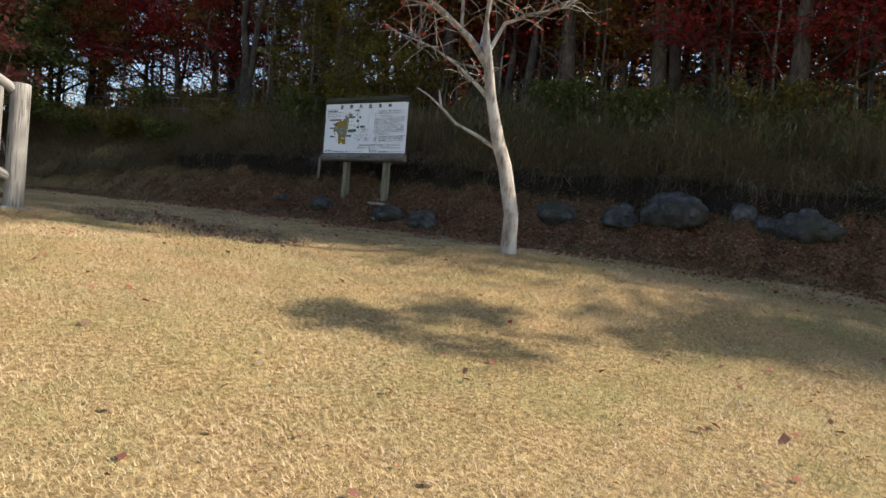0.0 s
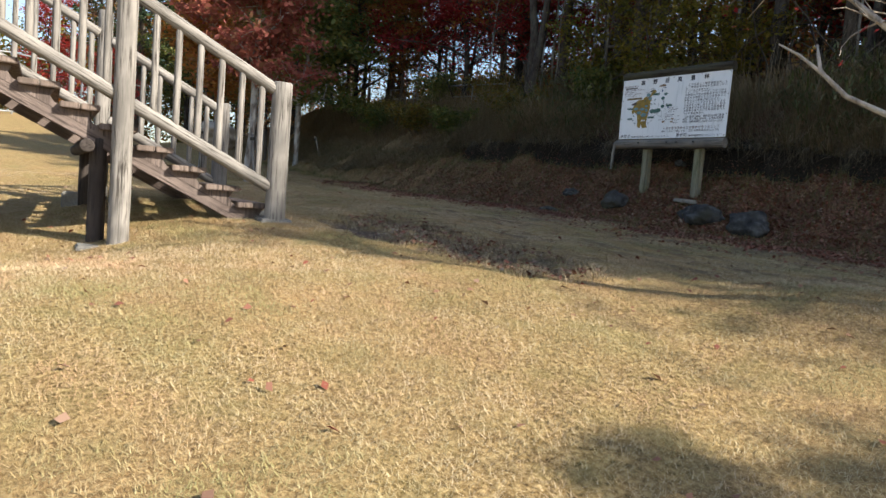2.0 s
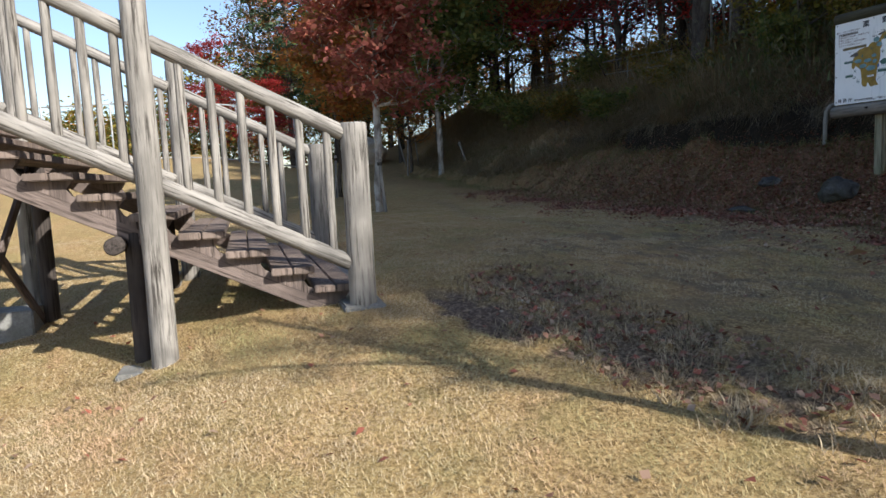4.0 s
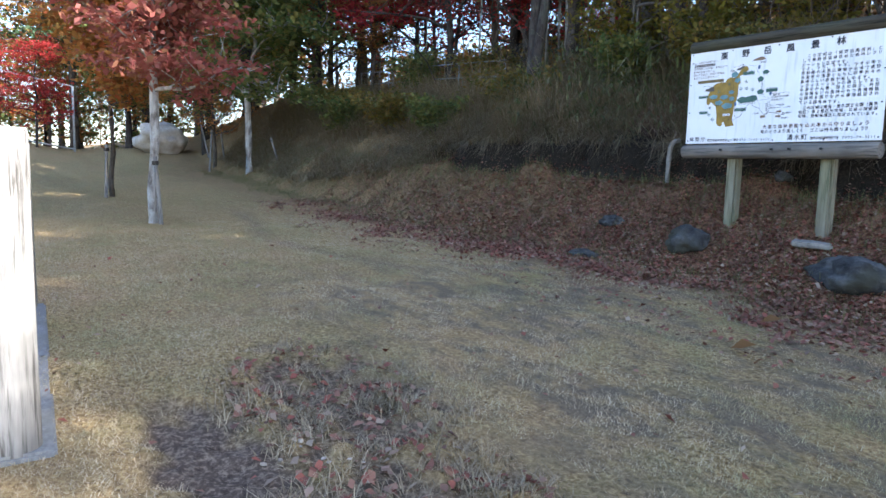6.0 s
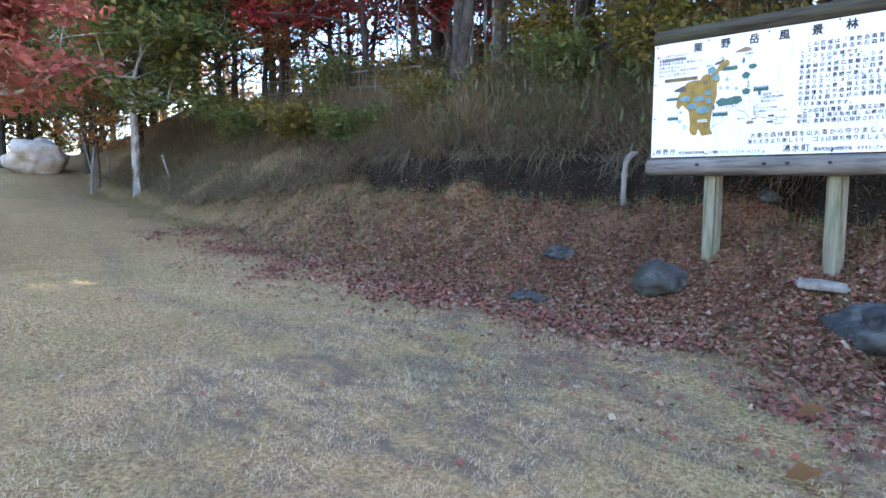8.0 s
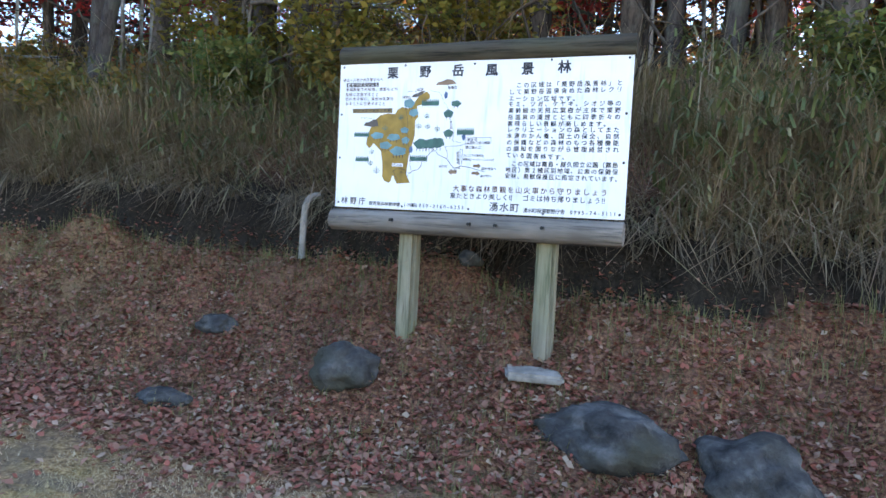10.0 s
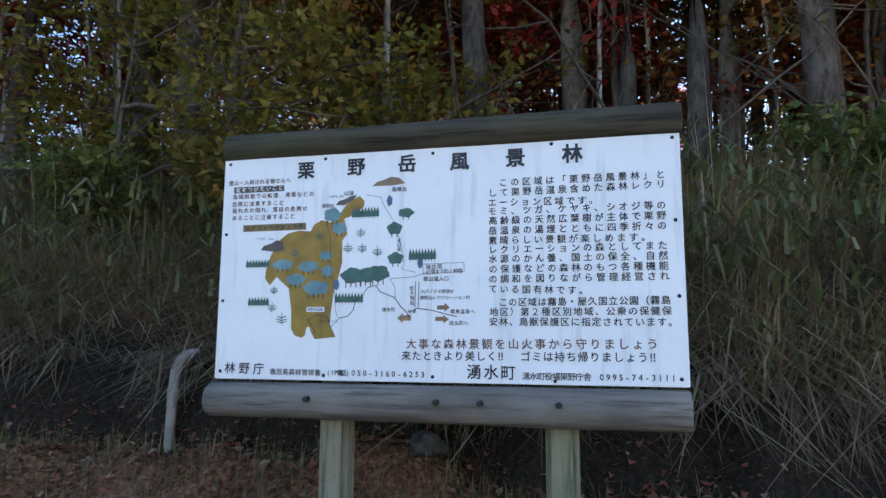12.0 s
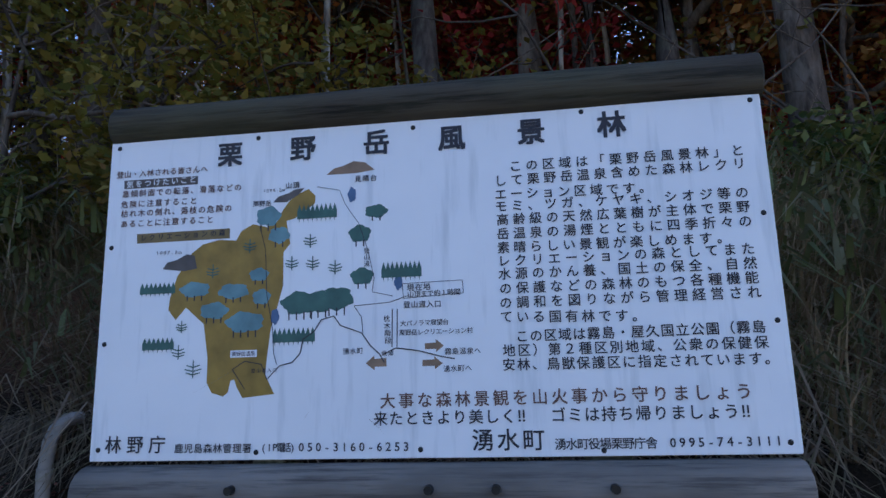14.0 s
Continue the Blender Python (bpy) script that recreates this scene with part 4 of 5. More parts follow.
def build_tangle():
    """Bare crooked stems and branches that criss-cross under the trees."""
    rng = np.random.default_rng(61)
    for m, count, label in ((DARK_BARK, 170, "dark crooked bare branches under the trees"), (GREY_BARK, 150, "thin grey bare stems under the trees")):
        paths = []
        for k in range(count):
            x, y = -20 + 25 * rng.random(), 13.4 + 6.5 * rng.random() ** 1.3
            q = Vector((x, y, land_z(x, y) - 0.1))
            tall = 1.0 + 2.8 * rng.random()
            d = Vector((rng.normal() * 0.45, rng.normal() * 0.3, 1.0))
            r = 0.008 + 0.016 * rng.random() if m is GREY_BARK else 0.012 + 0.026 * rng.random()
            path = [(q.copy(), r)]
            for j in range(7):
                d += Vector((rng.normal() * 0.26, rng.normal() * 0.26, -0.05 + rng.normal() * 0.12))
                q = q + d.normalized() * tall / 7
                path.append((q.copy(), r * (1 - 0.11 * (j + 1))))
                if j > 0 and rng.random() < 0.75:
                    dd = Vector((rng.normal(), rng.normal() * 0.7, 0.25 + 0.3 * rng.normal())).normalized()
                    w, side = q.copy(), [(q.copy(), r * 0.45)]
                    for u in range(4):
                        dd += Vector((rng.normal() * 0.3, rng.normal() * 0.3, rng.normal() * 0.25))
                        w = w + dd.normalized() * (0.1 + 0.16 * rng.random())
                        side.append((w.copy(), r * 0.45 * (0.85 - 0.2 * u)))
                    paths.append(side)
            paths.append(path)
        v, f = tubes(paths, 5)
        tagged(new("brushwood", mesh_of("brushwood", v, f, m, True)), label, "branches", kind="stuff")


build_tangle()

# ---- far trees past the lawn ----
for kind, x, y, s in (("red", -34, 4.6, 0.8), ("red", -29.5, 6.4, 0.55), ("orange", -36, 7.5, 0.75), ("green", -31.5, 9.5, 0.9), ("green", -35, 11, 1.1), ("orange", -30, 11.5, 0.75),
                      ("brown", -42, 8, 1.1), ("orange", -48, -3, 0.35), ("orange", -52, -14, 0.5), ("green", -58, 6, 0.7), ("red", -47, 6, 0.8), ("green", -62, -20, 1.1), ("orange", -60, -28, 1.0),
                      ("green", -38, 14, 1.2), ("oak", -36, 16, 1.0), ("red", -40, 6.5, 0.8), ("orange", -45, 10, 1.1), ("brown", -48, 14, 1.1), ("oak", -52, 10, 1.1), ("green", -33, 13, 1.0), ("orange", -33.5, 15.5, 1.0), ("green", -37, 12.5, 1.2), ("green", -41, 15, 1.3), ("orange", -39, 17.5, 1.2), ("green", -44, 12.5, 1.2), ("oak", -31, 17, 1.0), ("green", -29.5, 13.6, 0.9), ("green", -48, 18, 1.4), ("oak", -43, 19, 1.3)):
    plant(kind, x, y, x * 1.7, s)
for i in range(26):
    plant(("green", "oak", "brown", "orange")[i % 4], -84 - 7 * (i % 3), -46 + 2.6 * i, i * 1.1, 0.5 + 0.06 * (i % 4))


def conifer(x, y, h, seed):
    rng = np.random.default_rng(seed)
    t = thing("pine_tree", x, y, land_z(x, y), "tall blue-green pine beyond the maples", "tree")
    trunk = [(Vector((0, 0, -0.3)), 0.2), (Vector((0.1, 0, h * 0.5)), 0.13), (Vector((0, 0, h)), 0.02)]
    paths, tips = [trunk], []
    for k in range(46):
        f = 0.3 + 0.7 * k / 46
        a, L = k * 2.4, (1.05 - f) * h * 0.42 + 0.3
        p = Vector((0, 0, h * f))
        path = [(p, 0.04)]
        for j in range(1, 4):
            q = p + Vector((math.cos(a) * L * j / 3, math.sin(a) * L * j / 3, 0.12 * j - 0.05 * j * j))
            path.append((q, 0.03 - 0.008 * j))
            tips.append(tuple(q))
        paths.append(path)
    v, f = tubes(paths, 6)
    part("trunk", mesh_of("trunk", v, f, GREY_BARK, True), GREY_BARK, t)
    part("crown", leaf_cloud("crown", rng, tips, 0.55, 42, 0.1, LEAF_CONIFER, 0.5), LEAF_CONIFER, t)


conifer(-34.5, 8.2, 10.5, 3)
conifer(-41.0, 12.5, 12.0, 4)


# ---- supporting stakes, fence, boulder, pipe, rocks, slabs ----
def stake(x, y, dx, dy, h):
    t = thing("tree_stake", x, y, land_z(x, y), "grey wooden stake tied beside a young tree", "stake", "stakes beside the young trees")
    m, length = along((dx, dy, -0.15), (0, 0, h))
    part("pole", log_bm(length, 0.03, 0.027, x, 9, 4, 0.05, 0.004), GREY_LOG, t, "", m)
    part("tie", log_bm(0.06, 0.045, 0.045, y, 9, 2, 0.05, 0.004), DARK_BARK, t, "dark rope tie", pose(0, 0, h - 0.12))


for x, y, dx, dy, h in ((-14.6, 6.3, 0.14, 0.04, 0.95), (-18.0, 6.3, 0.1, -0.05, 0.95), 
                         (-21.6, 10.9, 0.15, 0.2, 0.7), (-24.2, 10.2, 0.35, -0.2, 1.1), (-24.4, 10.5, -0.3, 0.25, 1.1), (-26.0, 10.4, 0.35, 0.2, 1.2)):
    stake(x, y, dx, dy, h)
for i, (x, y, s) in enumerate(((-24.3, 10.3, 0.55), (-26.2, 10.6, 0.6), (-27.8, 11.2, 0.6))):
    plant("green" if i else "orange", x, y, i * 1.3, s)


def rock(name, x, y, sx, sy, sz, material, label, seed, sink=0.35, category="rock", rz=0.0):
    bm = bmesh.new()
    bmesh.ops.create_icosphere(bm, subdivisions=4, radius=1)
    for v in bm.verts:
        p = v.co.copy()
        k = 1 + 0.38 * noise.noise(p * 1.2 + Vector((seed, 0, 0))) + 0.16 * noise.noise(p * 3.1 + Vector((0, seed, 0))) + 0.14 * abs(noise.noise(p * 2.2 + Vector((seed, seed, 2)))) + 0.05 * noise.noise(p * 7)
        v.co = Vector((p.x * sx * k, p.y * sy * k, p.z * sz * k))
    for f in bm.faces:
        f.smooth = True
    ob = part(name, bm, material, None, "", pose(x, y, land_z(x, y) + sz * (1 - 2 * sink), 0, 0, rz))
    return tagged(ob, label, category)


rock("boulder", -8.6, 10.08, 0.21, 0.16, 0.15, ROCK, "rounded mossy grey stone among fallen leaves", 1.0)
rock("boulder", -6.95, 9.95, 0.36, 0.22, 0.17, ROCK, "long mossy blue-grey stone among fallen leaves", 2.0, rz=-12)
rock("boulder", -6.22, 9.95, 0.26, 0.2, 0.19, ROCK, "rounded blue-grey stone among fallen leaves", 3.0)
rock("boulder", -9.6, 9.62, 0.17, 0.1, 0.06, ROCK, "flat grey stone half sunk in leaves", 4.0)
rock("boulder", -9.85, 10.4, 0.14, 0.1, 0.07, ROCK, "small grey stone on the leafy slope", 5.0)
rock("boulder", -8.1, 11.0, 0.08, 0.07, 0.06, ROCK, "pale rounded stone under the bank", 6.0)
rock("boulder", -3.0, 10.60, 0.3, 0.25, 0.2, ROCK, "grey stone at the foot of the dark bank", 7.0)
rock("boulder", -2.25, 10.60, 0.44, 0.3, 0.27, ROCK, "large grey stone at the foot of the dark bank", 8.0)
rock("boulder", -1.3, 10.80, 0.2, 0.18, 0.17, ROCK, "rounded grey stone at the foot of the dark bank", 9.0)
rock("boulder", -0.45, 10.60, 0.3, 0.25, 0.27, ROCK, "rounded grey stone at the foot of the dark bank", 10.0)
rock("boulder", -0.3, 10.6, 0.3, 0.2, 0.14, ROCK, "low grey stone at the foot of the dark bank", 11.0)
rock("boulder", -0.95, 10.65, 0.2, 0.16, 0.13, ROCK, "small grey stone at the foot of the dark bank", 12.0)
rock("boulder", -4.1, 10.70, 0.32, 0.25, 0.22, ROCK, "grey stone at the foot of the dark bank", 13.0)
rock("boulder", -27.2, 9.55, 0.85, 0.75, 0.5, PALE_STONE, "big pale boulder at the end of the lawn", 14.0, 0.1)
for i in range(13):
    rg = random.Random(i)
    a, d = rg.random() * 6.28, rg.random() ** 0.5
    x, y = -6.9 + 0.3 * d * math.cos(a), 5.0 + 0.22 * d * math.sin(a)
    k = 0.007 + 0.009 * rg.random()
    bm = bmesh.new()
    bmesh.ops.create_icosphere(bm, subdivisions=1, radius=k)
    bmesh.ops.scale(bm, vec=(1.2, 0.9, 0.6), verts=bm.verts)
    tagged(part("pebble", bm, PALE_STONE, None, "", pose(x, y, float(surface(np.array(x), np.array(y))) + 0.004, 0, 0, a * 57)), "small pale pebble in the worn soil", "pebble", "pebbles in the worn soil")


def build_pipe():
    x, y = -9.62, 11.15
    z = land_z(x, y)
    t = thing("vent_pipe", x, y, z, "bent grey plastic pipe standing at the foot of the bank", "pipe")
    pts = [(0, 0, -0.25), (0, 0, 0.0), (0.005, 0, 0.3), (0.012, 0.005, 0.42), (0.025, 0.02, 0.47), (0.05, 0.05, 0.51), (0.08, 0.1, 0.52)]
    v, f = tubes([[(Vector(p), 0.028) for p in pts]], 14)
    part("tube", mesh_of("tube", v, f, PIPE_GREY, True), PIPE_GREY, t)
    part("collar", log_bm(0.05, 0.033, 0.033, 1, 14, 2, 0.0, 0.004), PIPE_GREY, t, "", pose(0.004, 0, 0.27))


build_pipe()
slab = part("stone_slab", box_bm(0.34, 0.2, 0.05, 0.015), PALE_WOOD, None, "", pose(-7.42, 10.28, land_z(-7.42, 10.28) + 0.01, 4, 3, 20))
tagged(slab, "pale flat slab lying at the foot of the board's post", "slab")


def build_fence(name, label, spots, h, rails, r=0.025):
    x0, y0 = spots[0]
    t = thing(name, x0, y0, land_z(x0, y0), label, "fence")
    b = land_z(x0, y0)
    tops = []
    for i, (x, y) in enumerate(spots):
        g = land_z(x, y) - b
        part("post", log_bm(h + 0.3, r, r, i, 10, 2, 0.0, 0.004), STEEL, t, "", pose(x - x0, y - y0, g - 0.3))
        tops.append((x - x0, y - y0, g))
    for k in rails:
        for p, q in zip(tops, tops[1:]):
            m, length = along((p[0], p[1], p[2] + k), (q[0], q[1], q[2] + k))
            part("rail", log_bm(length, r * 0.8, r * 0.8, k, 8, 1, 0.0, 0.003), STEEL, t, "", m)
    return t


build_fence("bank_fence", "pale metal rail fence along the top of the bank", [(-15.5 - 1.8 * i, 13.6 + 0.16 * i) for i in range(8)], 0.75, (0.4, 0.73), 0.02)
build_fence("net_fence", "tall galvanised steel fence at the far edge of the lawn", [(-30.5, 7.6 - 2.2 * i) for i in range(9)], 2.2, (0.1, 2.18), 0.035)


# ---- grass, stalks and fallen leaves ----
def ribbons(name, base, height, width, lean, material, label, category, tip=0.0):
    """Bent blades: base points (n x 3), heights, half widths, lean vectors (n x 2)."""
    n = len(base)
    side = np.stack([-lean[:, 1], lean[:, 0]], 1)
    side /= np.maximum(1e-6, np.linalg.norm(side, axis=1, keepdims=True))
    v = np.zeros((n, 5, 3))
    for k, f in ((0, 0.0), (1, 0.55)):
        mid = base.copy()
        mid[:, :2] += lean * f * f
        mid[:, 2] += height * f
        w = (width * (1 - 0.3 * f))[:, None]
        v[:, 2 * k, :] = mid
        v[:, 2 * k + 1, :] = mid
        v[:, 2 * k, :2] -= side * w
        v[:, 2 * k + 1, :2] += side * w
    end = base.copy()
    end[:, :2] += lean
    end[:, 2] += height * (1 - tip * np.linalg.norm(lean, axis=1) / np.maximum(0.05, height))
    v[:, 4] = end
    tri = np.array([0, 1, 3, 0, 3, 2, 2, 3, 4], dtype=np.int32)
    idx = (tri[None, :] + 5 * np.arange(n, dtype=np.int32)[:, None]).ravel()
    me = bpy.data.meshes.new(name)
    me.vertices.add(5 * n)
    me.vertices.foreach_set("co", v.astype(np.float32).ravel())
    me.loops.add(len(idx))
    me.loops.foreach_set("vertex_index", idx)
    me.polygons.add(3 * n)
    me.polygons.foreach_set("loop_start", np.arange(0, len(idx), 3, dtype=np.int32))
    me.materials.append(material)
    me.update(calc_edges=True)
    return tagged(new(name, me), label, category, kind="stuff")


def build_grass():
    rng = np.random.default_rng(77)
    # short lawn, thickest where the walk passes
    n = 1500000
    x, y = -20 + 23.5 * rng.random(n), 0.2 + 8.9 * rng.random(n)
    keep = rng.random(n) < np.clip(1.35 - np.abs(x + 4) / 11, 0.25, 1) * np.clip((x + 20) / 7, 0, 1)
    bare, matted = worn_soil(x, y)
    clod = np.array([noise.noise(Vector((p * 5.5, q * 7.5, 11))) for p, q in zip(x, y)])
    keep &= rng.random(n) < np.clip(bare - 0.6 - clod, 0.0, 1) * np.clip(0.25 + 0.9 * (matted - 0.6) - 1.4 * clod, 0.06, 1)
    patchy = np.array([1.5 * noise.noise(Vector((p * 1.3, q * 2.3, 1))) + 1.3 * noise.noise(Vector((p * 5, q * 9, 2))) for p, q in zip(x, y)])
    worn = np.clip((x + 11) / 1.5, 0, 1) * np.clip((-2.5 - x) / 1.5, 0, 1) * np.clip((y - 4.6) / 1.2, 0, 1)
    keep &= rng.random(n) < 1 - worn * np.clip(0.3 + 1.2 * patchy, 0, 0.94)
    x, y = x[keep], y[keep]
    n = len(x)
    base = np.stack([x, y, surface(x, y) - 0.004], 1)
    a = rng.random(n) * 6.283
    h = 0.009 + 0.024 * rng.random(n) ** 1.3
    lean = np.stack([np.cos(a), np.sin(a)], 1) * (0.012 + 0.042 * rng.random(n))[:, None]
    side = np.stack([-np.sin(a), np.cos(a), np.zeros(n)], 1) * (0.0009 + 0.0013 * rng.random(n))[:, None]
    tips = base + np.concatenate([lean, h[:, None]], 1)
    spikes = np.stack([base - side, base + side, tips], 1).reshape(-1, 3)
    tagged(new("lawn_grass", fast_mesh("lawn_grass", spikes, 3, GRASS_LAWN)), "short dry straw-coloured lawn grass", "grass", kind="stuff")
    # tufts of longer grass round the worn soil
    c = 420
    cx, cy = -8.4 + 3.9 * rng.random(c), 4.2 + 1.8 * rng.random(c)
    rim = np.array([noise.noise(Vector((p * 5.5, q * 7.5, 11))) for p, q in zip(cx, cy)])
    sel = (worn_soil(cx, cy)[1] < 1.6) & (rim < 0.12)
    cx, cy = cx[sel], cy[sel]
    c = len(cx)
    x, y = np.repeat(cx, 30) + rng.normal(size=c * 30) * 0.05, np.repeat(cy, 30) + rng.normal(size=c * 30) * 0.05
    a = rng.random(c * 30) * 6.283
    ribbons("grass_tuft", np.stack([x, y, surface(x, y) - 0.006], 1), 0.025 + 0.06 * rng.random(c * 30), 0.0016 + 0.0018 * rng.random(c * 30), np.stack([np.cos(a), np.sin(a)], 1) * (0.03 + 0.09 * rng.random(c * 30))[:, None], MATTED, "dry matted grass tufts round the worn soil", "grass")
    # long grass on the bank, drooping over its cut edge
    n = 112000
    x = -25 + 31 * rng.random(n)
    s = np.interp(x, (-18, -14), (0.3, 1.5)) + 3.3 * rng.random(n) ** 1.25
    y = foot(x) + s
    clump = np.array([noise.noise(Vector((p * 0.9, q * 0.9, 2))) for p, q in zip(x, y)])
    keep = rng.random(n) < np.clip(0.75 + clump, 0.25, 1)
    x, y, s, clump = x[keep], y[keep], s[keep], clump[keep]
    n = len(x)
    h = (0.28 + 0.5 * rng.random(n)) * (1 + 0.6 * clump) * np.clip(0.5 + (s - 1.4) * 0.6, 0.45, 1.15)
    lean = rng.normal(size=(n, 2)) * np.where(rng.random(n) < 0.5, 0.42, 0.2)[:, None]
    lean[:, 1] -= np.clip((s - 1.3) * 0.5, 0.03, 0.22) + 0.2 * rng.random(n)
    h *= np.where(rng.random(n) < 0.5, 0.55, 0.95)
    ribbons("bank_grass", np.stack([x, y, surface(x, y) - 0.03], 1), h, 0.0028 + 0.0042 * rng.random(n), lean, GRASS_TALL, "long withered grass covering the bank", "grass", 0.35)
    # hanging fringe over the dark cut
    n = 15000
    x = -17 + 22 * rng.random(n)
    y = foot(x) + 1.36 + 0.3 * rng.random(n)
    strand = np.array([noise.noise(Vector((p * 2.3, 0, 4))) + 0.6 * noise.noise(Vector((p * 9, 1, 4))) for p in x])
    keep = rng.random(n) < np.clip(0.45 + 1.3 * strand, 0.06, 1)
    x, y = x[keep], y[keep]
    n = len(x)
    lean = rng.normal(size=(n, 2)) * 0.11
    lean[:, 1] -= 0.06 + 0.26 * rng.random(n)
    ribbons("hanging_grass", np.stack([x, y, surface(x, foot(x) + 1.5) + 0.03 + 0.06 * rng.random(n)], 1), -0.01 - 0.38 * rng.random(n) ** 1.4, 0.002 + 0.003 * rng.random(n), lean, ROOTS, "matted grass hanging over the cut of the bank", "grass")
    # broad bamboo grass by the board
    n = 6000
    x = np.concatenate([-6.9 + 7.0 * rng.random(4500), -13.5 + 4.0 * rng.random(1500)])
    s = 1.6 + 2.4 * rng.random(n)
    y = foot(x) + s
    lean = rng.normal(size=(n, 2)) * 0.16
    lean[:, 1] -= 0.1
    ribbons("bamboo_grass", np.stack([x, y, surface(x, y) + 0.9 * rng.random(n) ** 1.5], 1), 0.06 + 0.16 * rng.random(n), 0.008 + 0.008 * rng.random(n), lean, BAMBOO, "broad-leaved dwarf bamboo on the bank", "bamboo", 0.6)
    # thin dry canes
    n = 1100
    x = -19 + 23 * rng.random(n)
    s = 2.2 + 3.2 * rng.random(n)
    y = foot(x) + s
    lean = rng.normal(size=(n, 2)) * 0.55
    ribbons("dry_canes", np.stack([x, y, surface(x, y) - 0.05], 1), 0.5 + 1.1 * rng.random(n), 0.003 + 0.003 * rng.random(n), lean, STRAW, "thin dry grey canes at the wood's edge", "canes")
    # rough grass on the leafy slope
    n = 76000
    x = -24 + 28 * rng.random(n)
    y = foot(x) - 0.6 + 1.85 * rng.random(n) ** 0.8
    a = rng.random(n) * 6.283
    ribbons("slope_grass", np.stack([x, y, surface(x, y) - 0.03], 1), 0.04 + (0.1 + 0.16 * np.clip(y - foot(x) - 0.6, 0, 1)) * rng.random(n) ** 2, 0.0016 + 0.0018 * rng.random(n), np.stack([np.cos(a), np.sin(a)], 1) * (0.02 + 0.08 * rng.random(n))[:, None], SLOPE_GREEN, "thin rough grass between the fallen leaves", "grass")


def scatter_leaves(name, rng, x, y, size, material, label):
    n = len(x)
    a = rng.random(n) * 6.283
    tilt = rng.normal(size=n) * 0.35
    u = np.stack([np.cos(a), np.sin(a), tilt], 1)
    v = np.stack([-np.sin(a), np.cos(a), rng.normal(size=n) * 0.35], 1)
    s = size * (0.6 + 0.8 * rng.random((n, 1)))
    c = np.stack([x, y, surface(x, y) + 0.012 + 0.012 * rng.random(n)], 1)
    return tagged(new(name, fast_mesh(name, quads(c, u * s, v * s * 0.7), 4, material)), label, "leaves", kind="stuff")


def build_litter():
    rng = np.random.default_rng(99)
    n = 150000
    x = -17 + 20 * rng.random(n)
    y = foot(x) - 1.9 + 3.3 * rng.random(n)
    patch = np.sin(2.3 * x + 1.3 * np.sin(3.1 * y)) * np.sin(2.9 * y + 1.1 * x) + 0.6 * np.sin(7.1 * x + 2 * np.sin(5 * y)) * np.sin(6.3 * y)
    dens = np.clip((y - litter_edge(x) + 0.35 * patch) / 1.0, 0.05, 1) * np.clip(1.35 - 0.45 * (y - foot(x)), 0.3, 1) * np.interp(x, (-16, -11.5), (0.3, 1))
    keep = rng.random(n) < dens * (0.8 + 0.3 * patch)
    scatter_leaves("fallen_leaves", rng, x[keep], y[keep], 0.02, DEAD_LEAF, "red-brown fallen leaves covering the slope below the bank")
    n = 1500
    x, y = -8.3 + 3.6 * rng.random(n), 4.3 + 1.7 * rng.random(n)
    inside = worn_soil(x, y)[1] < 1.1 + 0.4 * rng.random(n)
    scatter_leaves("soil_leaves", rng, x[inside], y[inside], 0.022, DEAD_LEAF, "brown leaves caught in the torn turf")
    n = 700
    x, y = -12 + 14 * rng.random(n), 1.0 + 7.8 * rng.random(n)
    scatter_leaves("lawn_leaves", rng, x, y, 0.02, DEAD_LEAF, "scattered brown leaves on the lawn")
    for x, y in ((-6.68, 7.85), (-8.23, 9.72), (-15.0, 9.26), (-6.9, 8.6)):
        me = fast_mesh("large_leaf", quads(np.zeros((1, 3)), np.array([[0.075, 0.01, 0.01]]), np.array([[0.0, 0.06, 0.01]])), 4, LEAF_BROWN)
        tagged(part("large_leaf", me, LEAF_BROWN, None, "", pose(x, y, land_z(x, y) + 0.05, 8, -6, x * 50)), "large curled tan leaf lying on the grass", "leaf")


build_grass()
build_litter()


# ---- writing and map on the information board ----
from mathutils.geometry import tessellate_polygon

GLYPHS, LAYER = {}, [0]


def glyph(ch):
    """Outline triangles of one character of the built-in font, centred on its square."""
    if ch not in GLYPHS:
        cu = bpy.data.curves.new("glyph", "FONT")
        cu.body, cu.resolution_u = ch, 2
        ob = new("glyph", cu)
        bpy.context.view_layer.update()
        me = ob.evaluated_get(bpy.context.evaluated_depsgraph_get()).to_mesh()
        vs, fs = [tuple(v.co) for v in me.vertices], [tuple(p.vertices) for p in me.polygons]
        bpy.data.objects.remove(ob)
        bpy.data.curves.remove(cu)
        if ord(ch) < 0x2000 and vs:
            cx = (min(v[0] for v in vs) + max(v[0] for v in vs)) / 2
            cy = 0.35
        else:
            cx, cy = 0.5, 0.38
        GLYPHS[ch] = [(x - cx, y - cy) for x, y, _ in vs], fs
    return GLYPHS[ch]


def on_panel(name, verts, faces, material, lift, label=""):
    me = mesh_of(name, [(x, -0.0044 - 0.0006 * lift, y) for x, y in verts], faces, material)
    return part(name, me, material, PANEL, label)


